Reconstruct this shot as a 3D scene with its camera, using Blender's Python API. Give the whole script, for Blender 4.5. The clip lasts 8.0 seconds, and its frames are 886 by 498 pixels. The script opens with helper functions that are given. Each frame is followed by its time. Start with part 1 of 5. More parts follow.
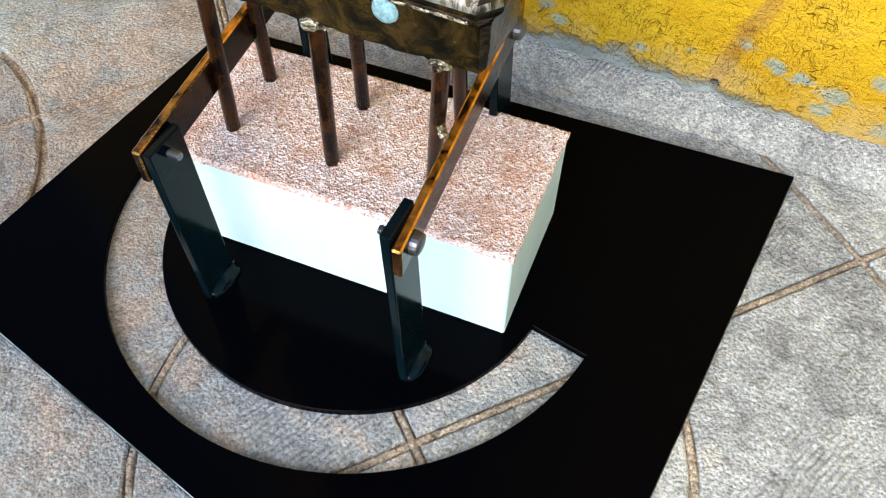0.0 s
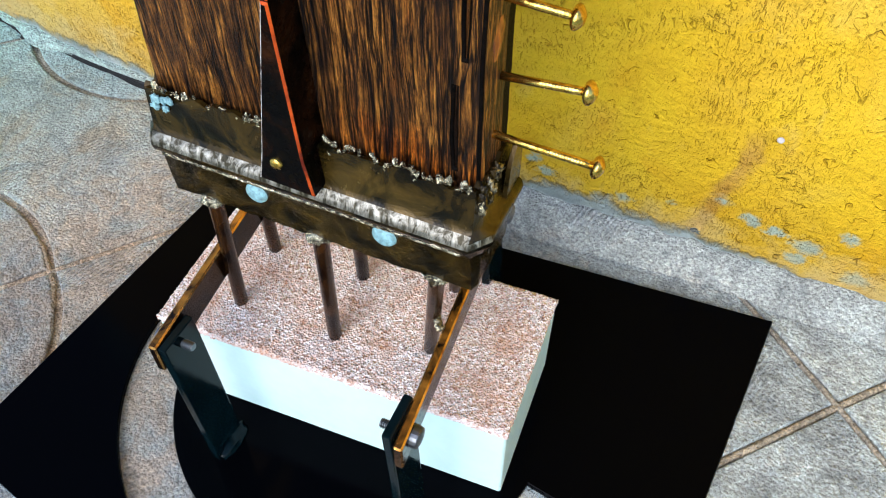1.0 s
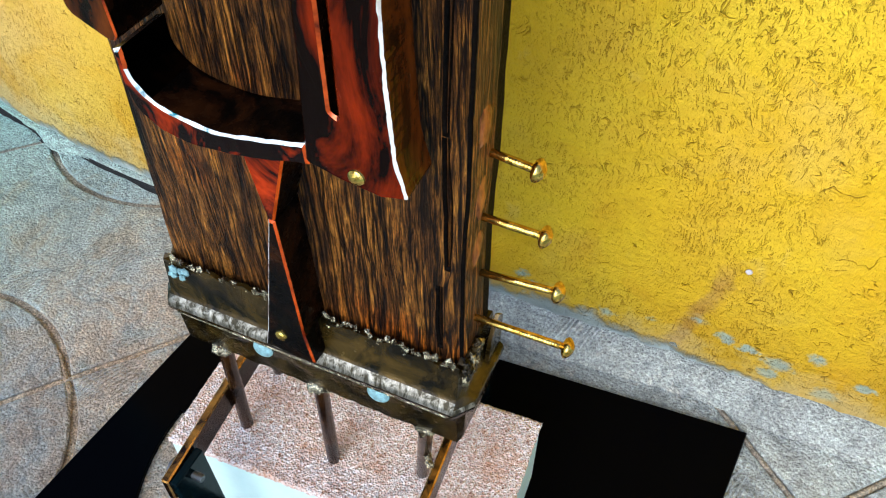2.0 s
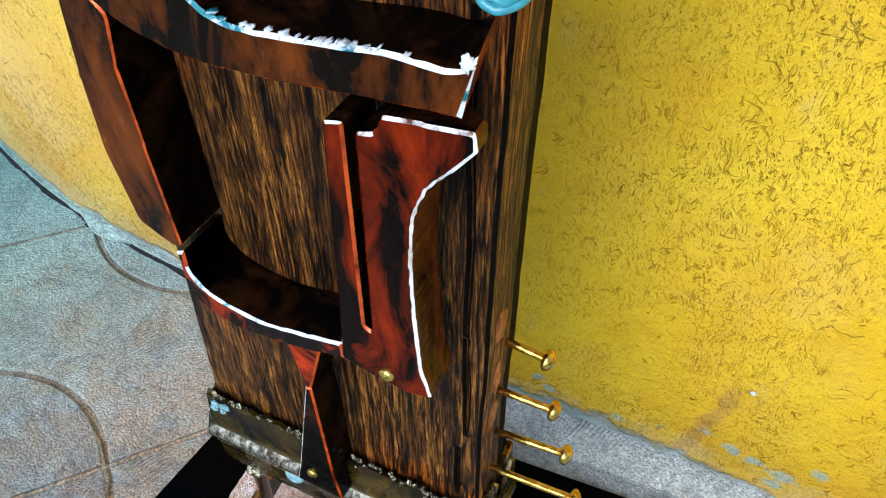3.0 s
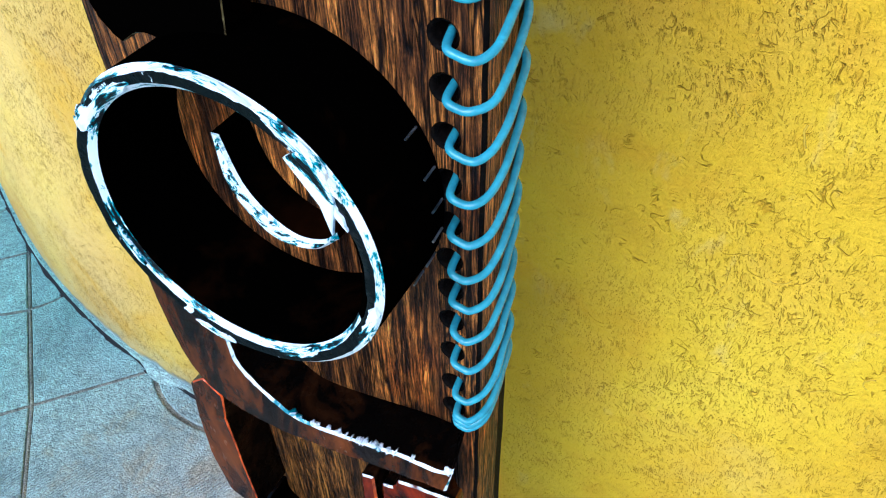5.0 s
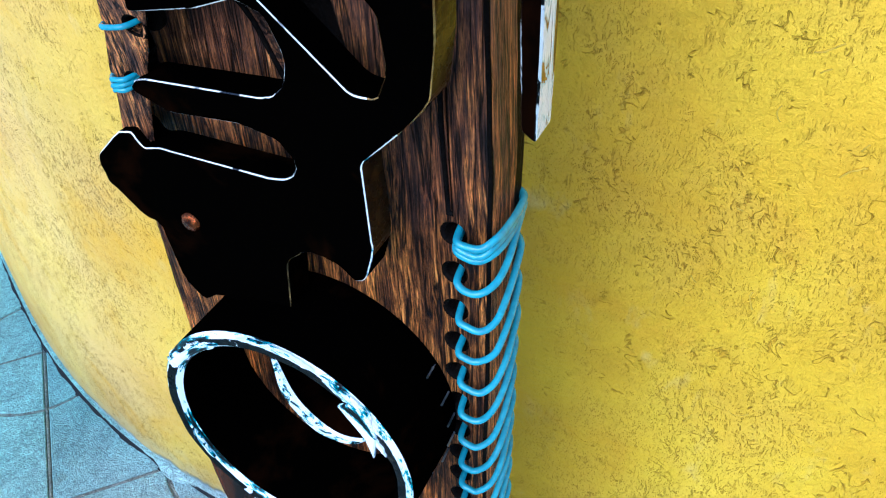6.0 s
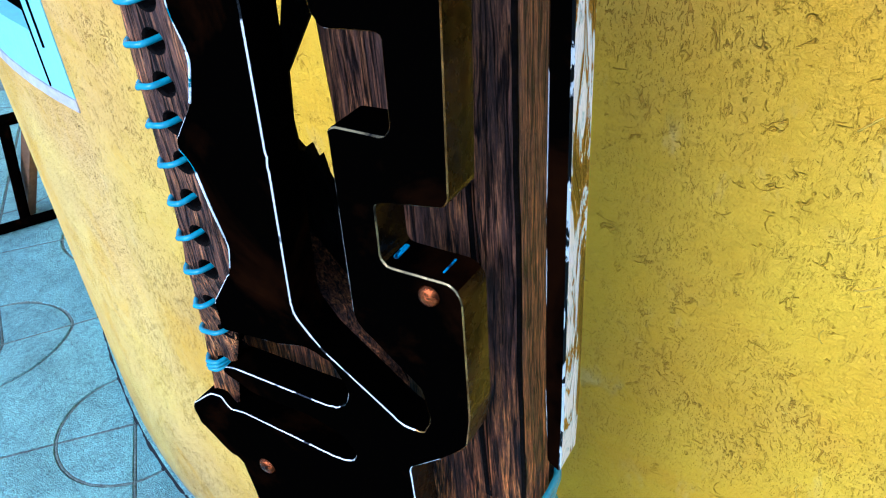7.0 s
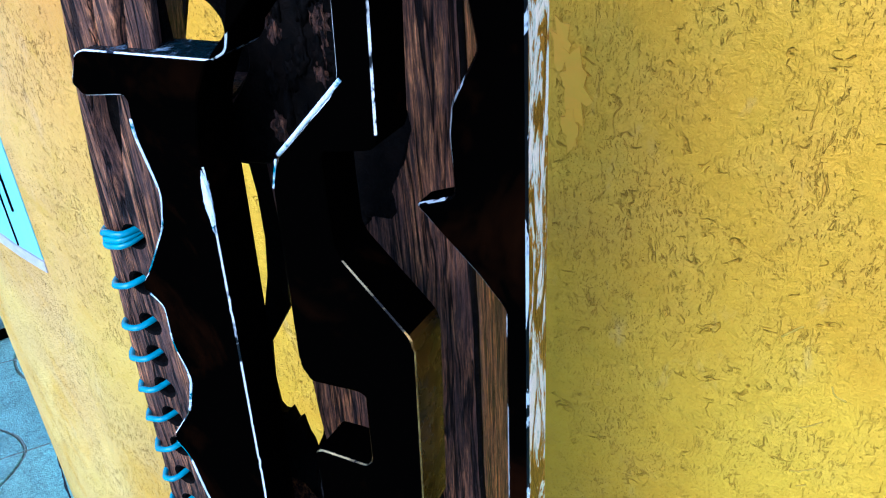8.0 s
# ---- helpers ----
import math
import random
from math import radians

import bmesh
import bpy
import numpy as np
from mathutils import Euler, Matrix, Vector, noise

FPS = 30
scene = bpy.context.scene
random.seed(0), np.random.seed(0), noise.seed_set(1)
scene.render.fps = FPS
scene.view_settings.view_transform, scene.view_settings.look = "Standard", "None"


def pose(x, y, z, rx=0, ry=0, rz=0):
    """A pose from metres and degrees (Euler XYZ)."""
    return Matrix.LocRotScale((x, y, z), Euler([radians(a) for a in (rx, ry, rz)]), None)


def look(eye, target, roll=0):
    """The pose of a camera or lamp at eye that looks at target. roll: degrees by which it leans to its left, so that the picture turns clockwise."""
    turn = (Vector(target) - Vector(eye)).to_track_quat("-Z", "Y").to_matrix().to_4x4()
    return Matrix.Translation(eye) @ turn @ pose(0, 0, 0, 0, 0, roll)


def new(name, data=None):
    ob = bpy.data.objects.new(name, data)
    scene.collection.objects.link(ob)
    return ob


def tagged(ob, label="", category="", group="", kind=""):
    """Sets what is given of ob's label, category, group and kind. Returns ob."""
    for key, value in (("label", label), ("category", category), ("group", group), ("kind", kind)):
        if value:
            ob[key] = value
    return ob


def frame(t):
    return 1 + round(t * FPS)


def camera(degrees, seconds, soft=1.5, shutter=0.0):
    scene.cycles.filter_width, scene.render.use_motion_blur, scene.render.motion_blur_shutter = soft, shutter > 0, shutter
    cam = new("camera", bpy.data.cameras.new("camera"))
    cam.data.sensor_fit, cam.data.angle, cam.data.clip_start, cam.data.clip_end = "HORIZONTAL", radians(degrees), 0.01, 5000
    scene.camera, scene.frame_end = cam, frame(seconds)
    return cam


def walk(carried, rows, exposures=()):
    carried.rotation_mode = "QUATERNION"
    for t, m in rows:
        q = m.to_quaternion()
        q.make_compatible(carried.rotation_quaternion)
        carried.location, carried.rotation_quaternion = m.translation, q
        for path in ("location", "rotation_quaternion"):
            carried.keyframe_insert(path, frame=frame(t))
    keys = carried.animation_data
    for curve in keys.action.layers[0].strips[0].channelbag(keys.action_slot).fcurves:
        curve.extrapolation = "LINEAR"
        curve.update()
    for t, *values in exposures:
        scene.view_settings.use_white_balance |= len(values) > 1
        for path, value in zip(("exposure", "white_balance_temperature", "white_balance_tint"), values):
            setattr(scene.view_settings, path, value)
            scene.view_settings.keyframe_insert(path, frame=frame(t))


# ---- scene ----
cam = camera(56.2, 8.0, soft=1.15)
PATH = [
    (0, (0.161, -0.216, 0.374), (-0.338, 0.868, -1.231), 0.6),
    (0.5, (0.152, -0.199, 0.402), (-0.356, 0.933, -1.166), 0.7),
    (1, (0.147, -0.186, 0.433), (-0.382, 0.985, -1.099), -0.1),
    (1.5, (0.147, -0.176, 0.461), (-0.405, 1.028, -1.037), -0.3),
    (1.7, (0.147, -0.173, 0.475), (-0.409, 1.04, -1.015), -0.3),
    (2.8, (0.139, -0.154, 0.544), (-0.467, 1.101, -0.892), -0.3),
    (3, (0.139, -0.153, 0.556), (-0.493, 1.101, -0.867), -0.5),
    (3.5, (0.145, -0.155, 0.596), (-0.527, 1.093, -0.816), -1.0),
    (4, (0.149, -0.153, 0.641), (-0.53, 1.11, -0.753), -1.4),
    (4.2, (0.149, -0.154, 0.657), (-0.53, 1.115, -0.731), -1.2),
    (5.3, (0.159, -0.164, 0.744), (-0.549, 1.158, -0.58), -2.8),
    (5.5, (0.159, -0.165, 0.759), (-0.551, 1.171, -0.55), -2.3),
    (6, (0.159, -0.178, 0.813), (-0.546, 1.212, -0.441), -2.8),
    (6.5, (0.157, -0.164, 0.864), (-0.628, 1.209, -0.36), -4.4),
    (7, (0.163, -0.151, 0.902), (-0.737, 1.195, -0.272), -4.7),
    (7.5, (0.163, -0.142, 0.933), (-0.737, 1.26, -0.174), -5.1),
    (8, (0.159, -0.144, 0.969), (-0.69, 1.351, -0.054), -3.8),
]
walk(cam, [(t, look(eye, target, roll)) for t, eye, target, roll in PATH],
     exposures=[(0.0, 0.92, 6300, 16), (1.0, 0.79, 5900, 13), (1.5, 0.72, 5850, 12), (3.5, 0.65, 5480, 10), (4.0, 0.67, 5200, 11),
                (5.5, 0.74, 4830, 10), (6.0, 0.75, 4620, 12), (7.0, 0.75, 4530, 15), (8.0, 0.74, 4320, 15)])

# ---- world and sun ----
world = bpy.data.worlds.new("sky")
scene.world = world
world.use_nodes = True
wn = world.node_tree
sky = wn.nodes.new("ShaderNodeTexSky")
sky.sky_type = "NISHITA"
sky.sun_disc = False
sky.sun_elevation = radians(36)
sky.sun_rotation = radians(182)
wn.links.new(sky.outputs[0], wn.nodes["Background"].inputs[0])
wn.nodes["Background"].inputs[1].default_value = 0.15
sun_data = bpy.data.lights.new("sun", "SUN")
sun_data.energy = 1.5
sun_data.angle = radians(40)
sun_data.color = (1.0, 0.97, 0.91)
sun = new("sun", sun_data)
sun.matrix_world = look((-0.10, -2.5, 2.0), (0, 0, 0.4))


# ---- materials ----
def material(name):
    m = bpy.data.materials.new(name)
    m.use_nodes = True
    return m, m.node_tree.nodes, m.node_tree.links, m.node_tree.nodes["Principled BSDF"]


def ramp(nodes, links, source, stops):
    r = nodes.new("ShaderNodeValToRGB")
    while len(r.color_ramp.elements) < len(stops):
        r.color_ramp.elements.new(0.5)
    for e, (at, c) in zip(r.color_ramp.elements, stops):
        e.position = at
        e.color = (*c, 1) if len(c) == 3 else c
    links.new(source, r.inputs[0])
    return r.outputs[0]


def coords(nodes, links, scale=(1, 1, 1), turn=(0, 0, 0)):
    c = nodes.new("ShaderNodeNewGeometry")
    m = nodes.new("ShaderNodeMapping")
    m.inputs["Scale"].default_value = scale
    m.inputs["Rotation"].default_value = turn
    links.new(c.outputs["Position"], m.inputs[0])
    return m.outputs[0]


def noise_tex(nodes, links, vec, scale, detail=4.0, rough=0.6, distort=0.0):
    n = nodes.new("ShaderNodeTexNoise")
    n.inputs["Scale"].default_value = scale
    n.inputs["Detail"].default_value = detail
    n.inputs["Roughness"].default_value = rough
    n.inputs["Distortion"].default_value = distort
    links.new(vec, n.inputs["Vector"])
    return n.outputs[0]


def mix(nodes, links, fac, a, b, mode="MIX"):
    m = nodes.new("ShaderNodeMix")
    m.data_type = "RGBA"
    m.blend_type = mode
    for sock, v in ((m.inputs[0], fac), (m.inputs[6], a), (m.inputs[7], b)):
        if hasattr(v, "is_output"):
            links.new(v, sock)
        elif isinstance(v, (int, float)):
            sock.default_value = v
        else:
            sock.default_value = (*v, 1)
    return m.outputs[2]


def calc(nodes, links, op, a, b=0.0):
    m = nodes.new("ShaderNodeMath")
    m.operation = op
    for sock, v in ((m.inputs[0], a), (m.inputs[1], b)):
        if hasattr(v, "is_output"):
            links.new(v, sock)
        else:
            sock.default_value = v
    return m.outputs[0]


def bump(nodes, links, bsdf, height, strength, distance):
    b = nodes.new("ShaderNodeBump")
    b.inputs["Strength"].default_value = strength
    b.inputs["Distance"].default_value = distance
    links.new(height, b.inputs["Height"])
    links.new(b.outputs[0], bsdf.inputs["Normal"])


def metal_paint(name, dark, light, rough, metallic, scale=60, low=0.45, high=0.75, coat=0.0, dents=0.15, shine=0.5, stretch=1.0):
    m, n, l, b = material(name)
    v = coords(n, l, (1, 1, stretch))
    f = noise_tex(n, l, v, scale, 5, 0.65, 0.6)
    l.new(ramp(n, l, f, [(low, dark), (high, light)]), b.inputs["Base Color"])
    g = noise_tex(n, l, v, scale * 5, 4)
    l.new(ramp(n, l, g, [(0.3, (rough * 0.7,) * 3), (0.8, (min(1, rough * 1.6),) * 3)]), b.inputs["Roughness"])
    b.inputs["Metallic"].default_value = metallic
    b.inputs["Coat Weight"].default_value = coat
    b.inputs["Specular IOR Level"].default_value = shine
    b.inputs["Coat Roughness"].default_value = 0.12
    bump(n, l, b, f, dents, 0.002)
    return m


def wood_material(name, bright=1.0):
    """Weathered, oiled wood: broken wavy fibres, thin dark fissures, tan and orange ribs."""
    m, n, l, b = material(name)
    v = coords(n, l)

    def shift(vec, scale, tall, amount):
        wig = n.new("ShaderNodeTexNoise")
        wig.inputs["Scale"].default_value = scale
        wig.inputs["Detail"].default_value = 2
        l.new(coords(n, l, (1, 1, tall)), wig.inputs["Vector"])
        sc = n.new("ShaderNodeVectorMath")
        sc.operation = "MULTIPLY"
        sc.inputs[1].default_value = (amount, amount, 0.0)
        l.new(wig.outputs["Color"], sc.inputs[0])
        add = n.new("ShaderNodeVectorMath")
        add.operation = "ADD"
        l.new(vec, add.inputs[0])
        l.new(sc.outputs[0], add.inputs[1])
        return add.outputs[0]

    w = shift(shift(v, 9, 0.8, 0.005), 60, 0.40, 0.0022)

    def grain(stretch, scale, detail, rough, distort):
        st = n.new("ShaderNodeMapping")
        st.inputs["Scale"].default_value = (1, 1, stretch)
        l.new(w, st.inputs[0])
        return noise_tex(n, l, st.outputs[0], scale, detail, rough, distort)

    fine = grain(0.055, 1600, 4, 0.75, 0.2)
    mid = grain(0.060, 760, 6, 0.80, 0.25)
    wide = grain(0.10, 85, 4, 0.65, 0.5)
    patch = grain(0.45, 26, 3, 0.6, 0.0)
    rift = calc(n, l, "ABSOLUTE", calc(n, l, "SUBTRACT", grain(0.045, 190, 3, 0.65, 0.5), 0.5))
    tone = ramp(n, l, mid, [(0.36, (0.008, 0.005, 0.004)), (0.44, (0.050, 0.026, 0.009)), (0.51, (0.16, 0.083, 0.020)), (0.59, (0.34, 0.19, 0.045)), (0.70, (0.56, 0.37, 0.12))])
    pore = ramp(n, l, fine, [(0.38, (0.10, 0.09, 0.09)), (0.47, (0.72, 0.68, 0.64)), (0.60, (1.4, 1.35, 1.25))])
    band = ramp(n, l, wide, [(0.34, (0.10, 0.085, 0.12)), (0.44, (0.50, 0.43, 0.45)), (0.60, (1.15, 1.04, 0.86))])
    split = ramp(n, l, rift, [(0.010, (0.07, 0.06, 0.07)), (0.030, (1, 1, 1))])
    c = mix(n, l, 1.0, mix(n, l, 1.0, tone, pore, "MULTIPLY"), mix(n, l, 1.0, band, split, "MULTIPLY"), "MULTIPLY")
    orange = mix(n, l, 1.0, c, (1.5, 0.98, 0.40), "MULTIPLY")
    # brighter above the foot; higher still greyer, with the plates' shade darkened in
    sep = n.new("ShaderNodeSeparateXYZ")
    l.new(v, sep.inputs[0])
    upper_tone_shade = ramp(n, l, calc(n, l, "ADD", sep.outputs[2], calc(n, l, "MULTIPLY", patch, 0.25)), [(0.76, (0, 0, 0)), (0.90, (1, 1, 1))])
    spots = ramp(n, l, patch, [(0.52, (0, 0, 0)), (0.66, (1, 1, 1))])
    c = mix(n, l, calc(n, l, "MULTIPLY", spots, calc(n, l, "SUBTRACT", 1.0, calc(n, l, "MULTIPLY", upper_tone_shade, 0.85))), c, orange)
    c = mix(n, l, ramp(n, l, sep.outputs[2], [(0.41, (0, 0, 0)), (0.50, (1, 1, 1))]), c, mix(n, l, 1.0, c, (1.95, 1.75, 1.95), "MULTIPLY"))
    mottle = ramp(n, l, noise_tex(n, l, coords(n, l, (1, 1, 1.8)), 55, 4, 0.65, 0.4), [(0.42, (0.62, 0.60, 0.66)), (0.56, (1.12, 1.12, 1.10))])
    c = mix(n, l, 0.7, c, mottle, "MULTIPLY")
    c = mix(n, l, upper_tone_shade, c, mix(n, l, 1.0, mix(n, l, 1.0, c, (0.42, 0.45, 0.74), "MULTIPLY"), mix(n, l, 1.0, ramp(n, l, fine, [(0.35, (0.012, 0.007, 0.006)), (0.65, (0.072, 0.050, 0.052))]), split, "MULTIPLY"), "ADD"))
    l.new(mix(n, l, 1.0, c, (bright, bright * 0.84, bright * 0.66), "MULTIPLY"), b.inputs["Base Color"])
    l.new(ramp(n, l, mid, [(0.4, (0.60, 0.60, 0.60)), (0.6, (0.36, 0.36, 0.36))]), b.inputs["Roughness"])
    b.inputs["Specular IOR Level"].default_value = 0.25
    h = calc(n, l, "ADD", calc(n, l, "MULTIPLY", fine, 0.5), calc(n, l, "ADD", mid, calc(n, l, "ADD", wide, calc(n, l, "MULTIPLY", calc(n, l, "MINIMUM", rift, 0.03), 22.0))))
    bump(n, l, b, h, 1.0, 0.0032)
    return m


def stucco_material():
    m, n, l, b = material("yellow_stucco")
    v = coords(n, l)
    broad = noise_tex(n, l, v, 5, 3, 0.6)
    mid = noise_tex(n, l, v, 26, 5, 0.65, 0.4)
    yellow = ramp(n, l, broad, [(0.32, (0.70, 0.38, 0.008)), (0.5, (0.79, 0.475, 0.012)), (0.66, (0.86, 0.57, 0.018))])
    drag = noise_tex(n, l, coords(n, l, (1, 1, 0.45), (0, radians(-42), 0)), 34, 4, 0.7, 0.3)
    pale = ramp(n, l, drag, [(0.60, (0, 0, 0)), (0.76, (0.4, 0.4, 0.4))])
    c = mix(n, l, pale, yellow, (0.74, 0.56, 0.22))
    dusty = ramp(n, l, noise_tex(n, l, v, 3.2, 5, 0.7, 0.5), [(0.58, (0, 0, 0)), (0.74, (0.28, 0.28, 0.28))])
    c = mix(n, l, dusty, c, (0.76, 0.58, 0.22))
    # stronger light where the wall bends away, painted in as paler yellow
    sx = n.new("ShaderNodeSeparateXYZ")
    l.new(v, sx.inputs[0])
    far = calc(n, l, "MINIMUM", calc(n, l, "MAXIMUM", calc(n, l, "MULTIPLY", calc(n, l, "SUBTRACT", -0.20, sx.outputs[0]), 1.4), 0.0), 0.36)
    far_light = calc(n, l, "MULTIPLY", far, calc(n, l, "ADD", noise_tex(n, l, v, 6, 5, 0.7, 0.4), 0.5))
    c = mix(n, l, far_light, c, (0.82, 0.60, 0.32))
    # the yellow shifts towards orange with height
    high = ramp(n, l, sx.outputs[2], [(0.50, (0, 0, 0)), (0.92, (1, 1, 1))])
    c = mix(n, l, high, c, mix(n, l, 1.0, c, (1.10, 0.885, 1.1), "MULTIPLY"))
    rusty = ramp(n, l, noise_tex(n, l, v, 8.5, 5, 0.7, 0.6), [(0.52, (0, 0, 0)), (0.68, (0.7, 0.7, 0.7))])
    c = mix(n, l, rusty, c, (0.74, 0.38, 0.008))
    c = mix(n, l, ramp(n, l, mid, [(0.32, (0.4, 0.4, 0.4)), (0.45, (0, 0, 0))]), c, (0.66, 0.38, 0.01))
    # brown streak where mortar ran down from a plug
    lean = calc(n, l, "ABSOLUTE", calc(n, l, "SUBTRACT", sx.outputs[0], calc(n, l, "ADD", 0.1435, calc(n, l, "MULTIPLY", sx.outputs[2], 0.22))))
    ragged = calc(n, l, "ADD", lean, calc(n, l, "MULTIPLY", calc(n, l, "SUBTRACT", noise_tex(n, l, v, 55, 5, 0.7, 0.5), 0.5), 0.022))
    ends = calc(n, l, "MULTIPLY", ramp(n, l, sx.outputs[2], [(0.022, (0, 0, 0)), (0.030, (1, 1, 1))]), ramp(n, l, sx.outputs[2], [(0.100, (1, 1, 1)), (0.125, (0, 0, 0))]))
    run = calc(n, l, "MULTIPLY", ramp(n, l, ragged, [(0.003, (0.75, 0.75, 0.75)), (0.0075, (0, 0, 0))]), ends)
    c = mix(n, l, run, c, ramp(n, l, mid, [(0.35, (0.42, 0.20, 0.035)), (0.65, (0.66, 0.38, 0.10))]))
    # paint peeled down to a turquoise undercoat near the foot
    flat = n.new("ShaderNodeMapping")
    flat.inputs["Scale"].default_value = (1, 0, 1.5)
    l.new(v, flat.inputs[0])
    tatter = calc(n, l, "MULTIPLY", calc(n, l, "SUBTRACT", noise_tex(n, l, v, 120, 6, 0.75, 0.6), 0.5), 0.026)
    peel = 0.0
    for x, z, r in ((0.180, 0.050, 0.0060), (0.196, 0.047, 0.0062), (0.217, 0.041, 0.0095), (0.214, 0.030, 0.0060), (0.131, 0.044, 0.0035), (0.037, 0.048, 0.0070),
                    (0.046, 0.040, 0.0068), (0.250, 0.027, 0.0090), (0.236, 0.058, 0.0050), (0.160, 0.060, 0.0040), (0.270, 0.045, 0.0070), (0.100, 0.036, 0.0045)):
        d = n.new("ShaderNodeVectorMath")
        d.operation = "DISTANCE"
        d.inputs[1].default_value = (x, 0, z * 1.5)
        l.new(flat.outputs[0], d.inputs[0])
        peel = calc(n, l, "MAXIMUM", peel, ramp(n, l, calc(n, l, "ADD", d.outputs["Value"], tatter), [(r * 0.72, (0.85, 0.85, 0.85)), (r * 1.05, (0, 0, 0))]))
    c = mix(n, l, peel, c, ramp(n, l, mid, [(0.38, (0.34, 0.46, 0.42)), (0.60, (0.46, 0.66, 0.64))]))
    # limewash dust drifted up from the foot
    drift = calc(n, l, "ADD", sx.outputs[2], calc(n, l, "MULTIPLY", noise_tex(n, l, v, 30, 6, 0.7, 0.5), 0.12))
    c = mix(n, l, ramp(n, l, drift, [(0.075, (0.5, 0.5, 0.5)), (0.105, (0, 0, 0))]), c, (0.72, 0.60, 0.30))
    # short nicks dragged by the float, in two directions
    wig = n.new("ShaderNodeTexNoise")
    wig.inputs["Scale"].default_value = 11
    wig.inputs["Detail"].default_value = 2
    l.new(v, wig.inputs["Vector"])
    sc = n.new("ShaderNodeVectorMath")
    sc.operation = "SCALE"
    sc.inputs["Scale"].default_value = 0.03
    l.new(wig.outputs["Color"], sc.inputs[0])
    warp = n.new("ShaderNodeVectorMath")
    warp.operation = "ADD"
    l.new(v, warp.inputs[0])
    l.new(sc.outputs[0], warp.inputs[1])
    def nicks(turn, stretch, size, low):
        st = n.new("ShaderNodeMapping")
        st.inputs["Scale"].default_value = (1, 1, stretch)
        st.inputs["Rotation"].default_value = (0, radians(turn), 0)
        l.new(warp.outputs[0], st.inputs[0])
        return ramp(n, l, noise_tex(n, l, st.outputs[0], size, 2, 0.5, 1.4), [(low - 0.01, (0, 0, 0)), (low + 0.05, (1, 1, 1))])

    nick = mix(n, l, 1.0, mix(n, l, 1.0, nicks(-25, 0.32, 480, 0.308), nicks(15, 0.32, 400, 0.300), "MULTIPLY"), mix(n, l, 1.0, nicks(-45, 0.30, 560, 0.306), nicks(-65, 0.26, 330, 0.295), "MULTIPLY"), "MULTIPLY")
    where = ramp(n, l, noise_tex(n, l, v, 12, 5, 0.75), [(0.44, (0.04, 0.04, 0.04)), (0.68, (0.75, 0.75, 0.75))])
    # marks strengthened towards the plank, painting in the raking light there
    where = calc(n, l, "MULTIPLY", where, ramp(n, l, sx.outputs[0], [(0.14, (1.25, 1.25, 1.25)), (0.42, (0.62, 0.62, 0.62))]))
    cut = mix(n, l, where, (1, 1, 1), nick)
    # short curled furrows left by the grit under the float
    furrow = calc(n, l, "ABSOLUTE", calc(n, l, "SUBTRACT", noise_tex(n, l, v, 52, 2, 0.5, 1.2), 0.5))
    broken = ramp(n, l, noise_tex(n, l, v, 90, 3, 0.6), [(0.55, (0, 0, 0)), (0.64, (0.6, 0.6, 0.6))])
    curl = mix(n, l, broken, (1, 1, 1), ramp(n, l, furrow, [(0.006, (0, 0, 0)), (0.018, (1, 1, 1))]))
    cut = mix(n, l, 1.0, cut, curl, "MULTIPLY")
    c = mix(n, l, calc(n, l, "MULTIPLY", where, 0.12), c, (0.70, 0.44, 0.14))
    grain = noise_tex(n, l, v, 260, 4, 0.7)
    # worn foot of the wall where the paint has come away
    sep = n.new("ShaderNodeSeparateXYZ")
    l.new(v, sep.inputs[0])
    chew = calc(n, l, "MULTIPLY", calc(n, l, "SUBTRACT", noise_tex(n, l, v, 42, 6, 0.7), 0.5), 0.035)
    right = calc(n, l, "MULTIPLY", calc(n, l, "MAXIMUM", calc(n, l, "SUBTRACT", sep.outputs[0], 0.09), 0.0), 0.10)
    left = calc(n, l, "MULTIPLY", calc(n, l, "MINIMUM", calc(n, l, "MAXIMUM", calc(n, l, "SUBTRACT", -0.10, sep.outputs[0]), 0.0), 0.14), 0.12)
    edge = calc(n, l, "ADD", calc(n, l, "ADD", sep.outputs[2], chew), calc(n, l, "ADD", right, left))
    bare = ramp(n, l, edge, [(0.026, (1, 1, 1)), (0.029, (0, 0, 0))])
    grey = ramp(n, l, mid, [(0.3, (0.34, 0.40, 0.40)), (0.6, (0.52, 0.60, 0.58)), (0.75, (0.66, 0.68, 0.64))])
    # nicks and furrows are also darkened in the colour, as shade would
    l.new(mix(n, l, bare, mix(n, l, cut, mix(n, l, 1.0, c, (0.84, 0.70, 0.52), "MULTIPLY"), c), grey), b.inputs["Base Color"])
    b.inputs["Roughness"].default_value = 0.5
    b.inputs["Specular IOR Level"].default_value = 0.1
    worm = noise_tex(n, l, warp.outputs[0], 70, 3, 0.55, 1.6)
    h = calc(n, l, "ADD", calc(n, l, "MULTIPLY", cut, 0.85), calc(n, l, "ADD", calc(n, l, "MULTIPLY", grain, 0.55), calc(n, l, "ADD", calc(n, l, "MULTIPLY", worm, 0.35), calc(n, l, "MULTIPLY", drag, 0.25))))
    bump(n, l, b, calc(n, l, "SUBTRACT", h, calc(n, l, "MULTIPLY", bare, 0.6)), 1.0, 0.0042)
    return m


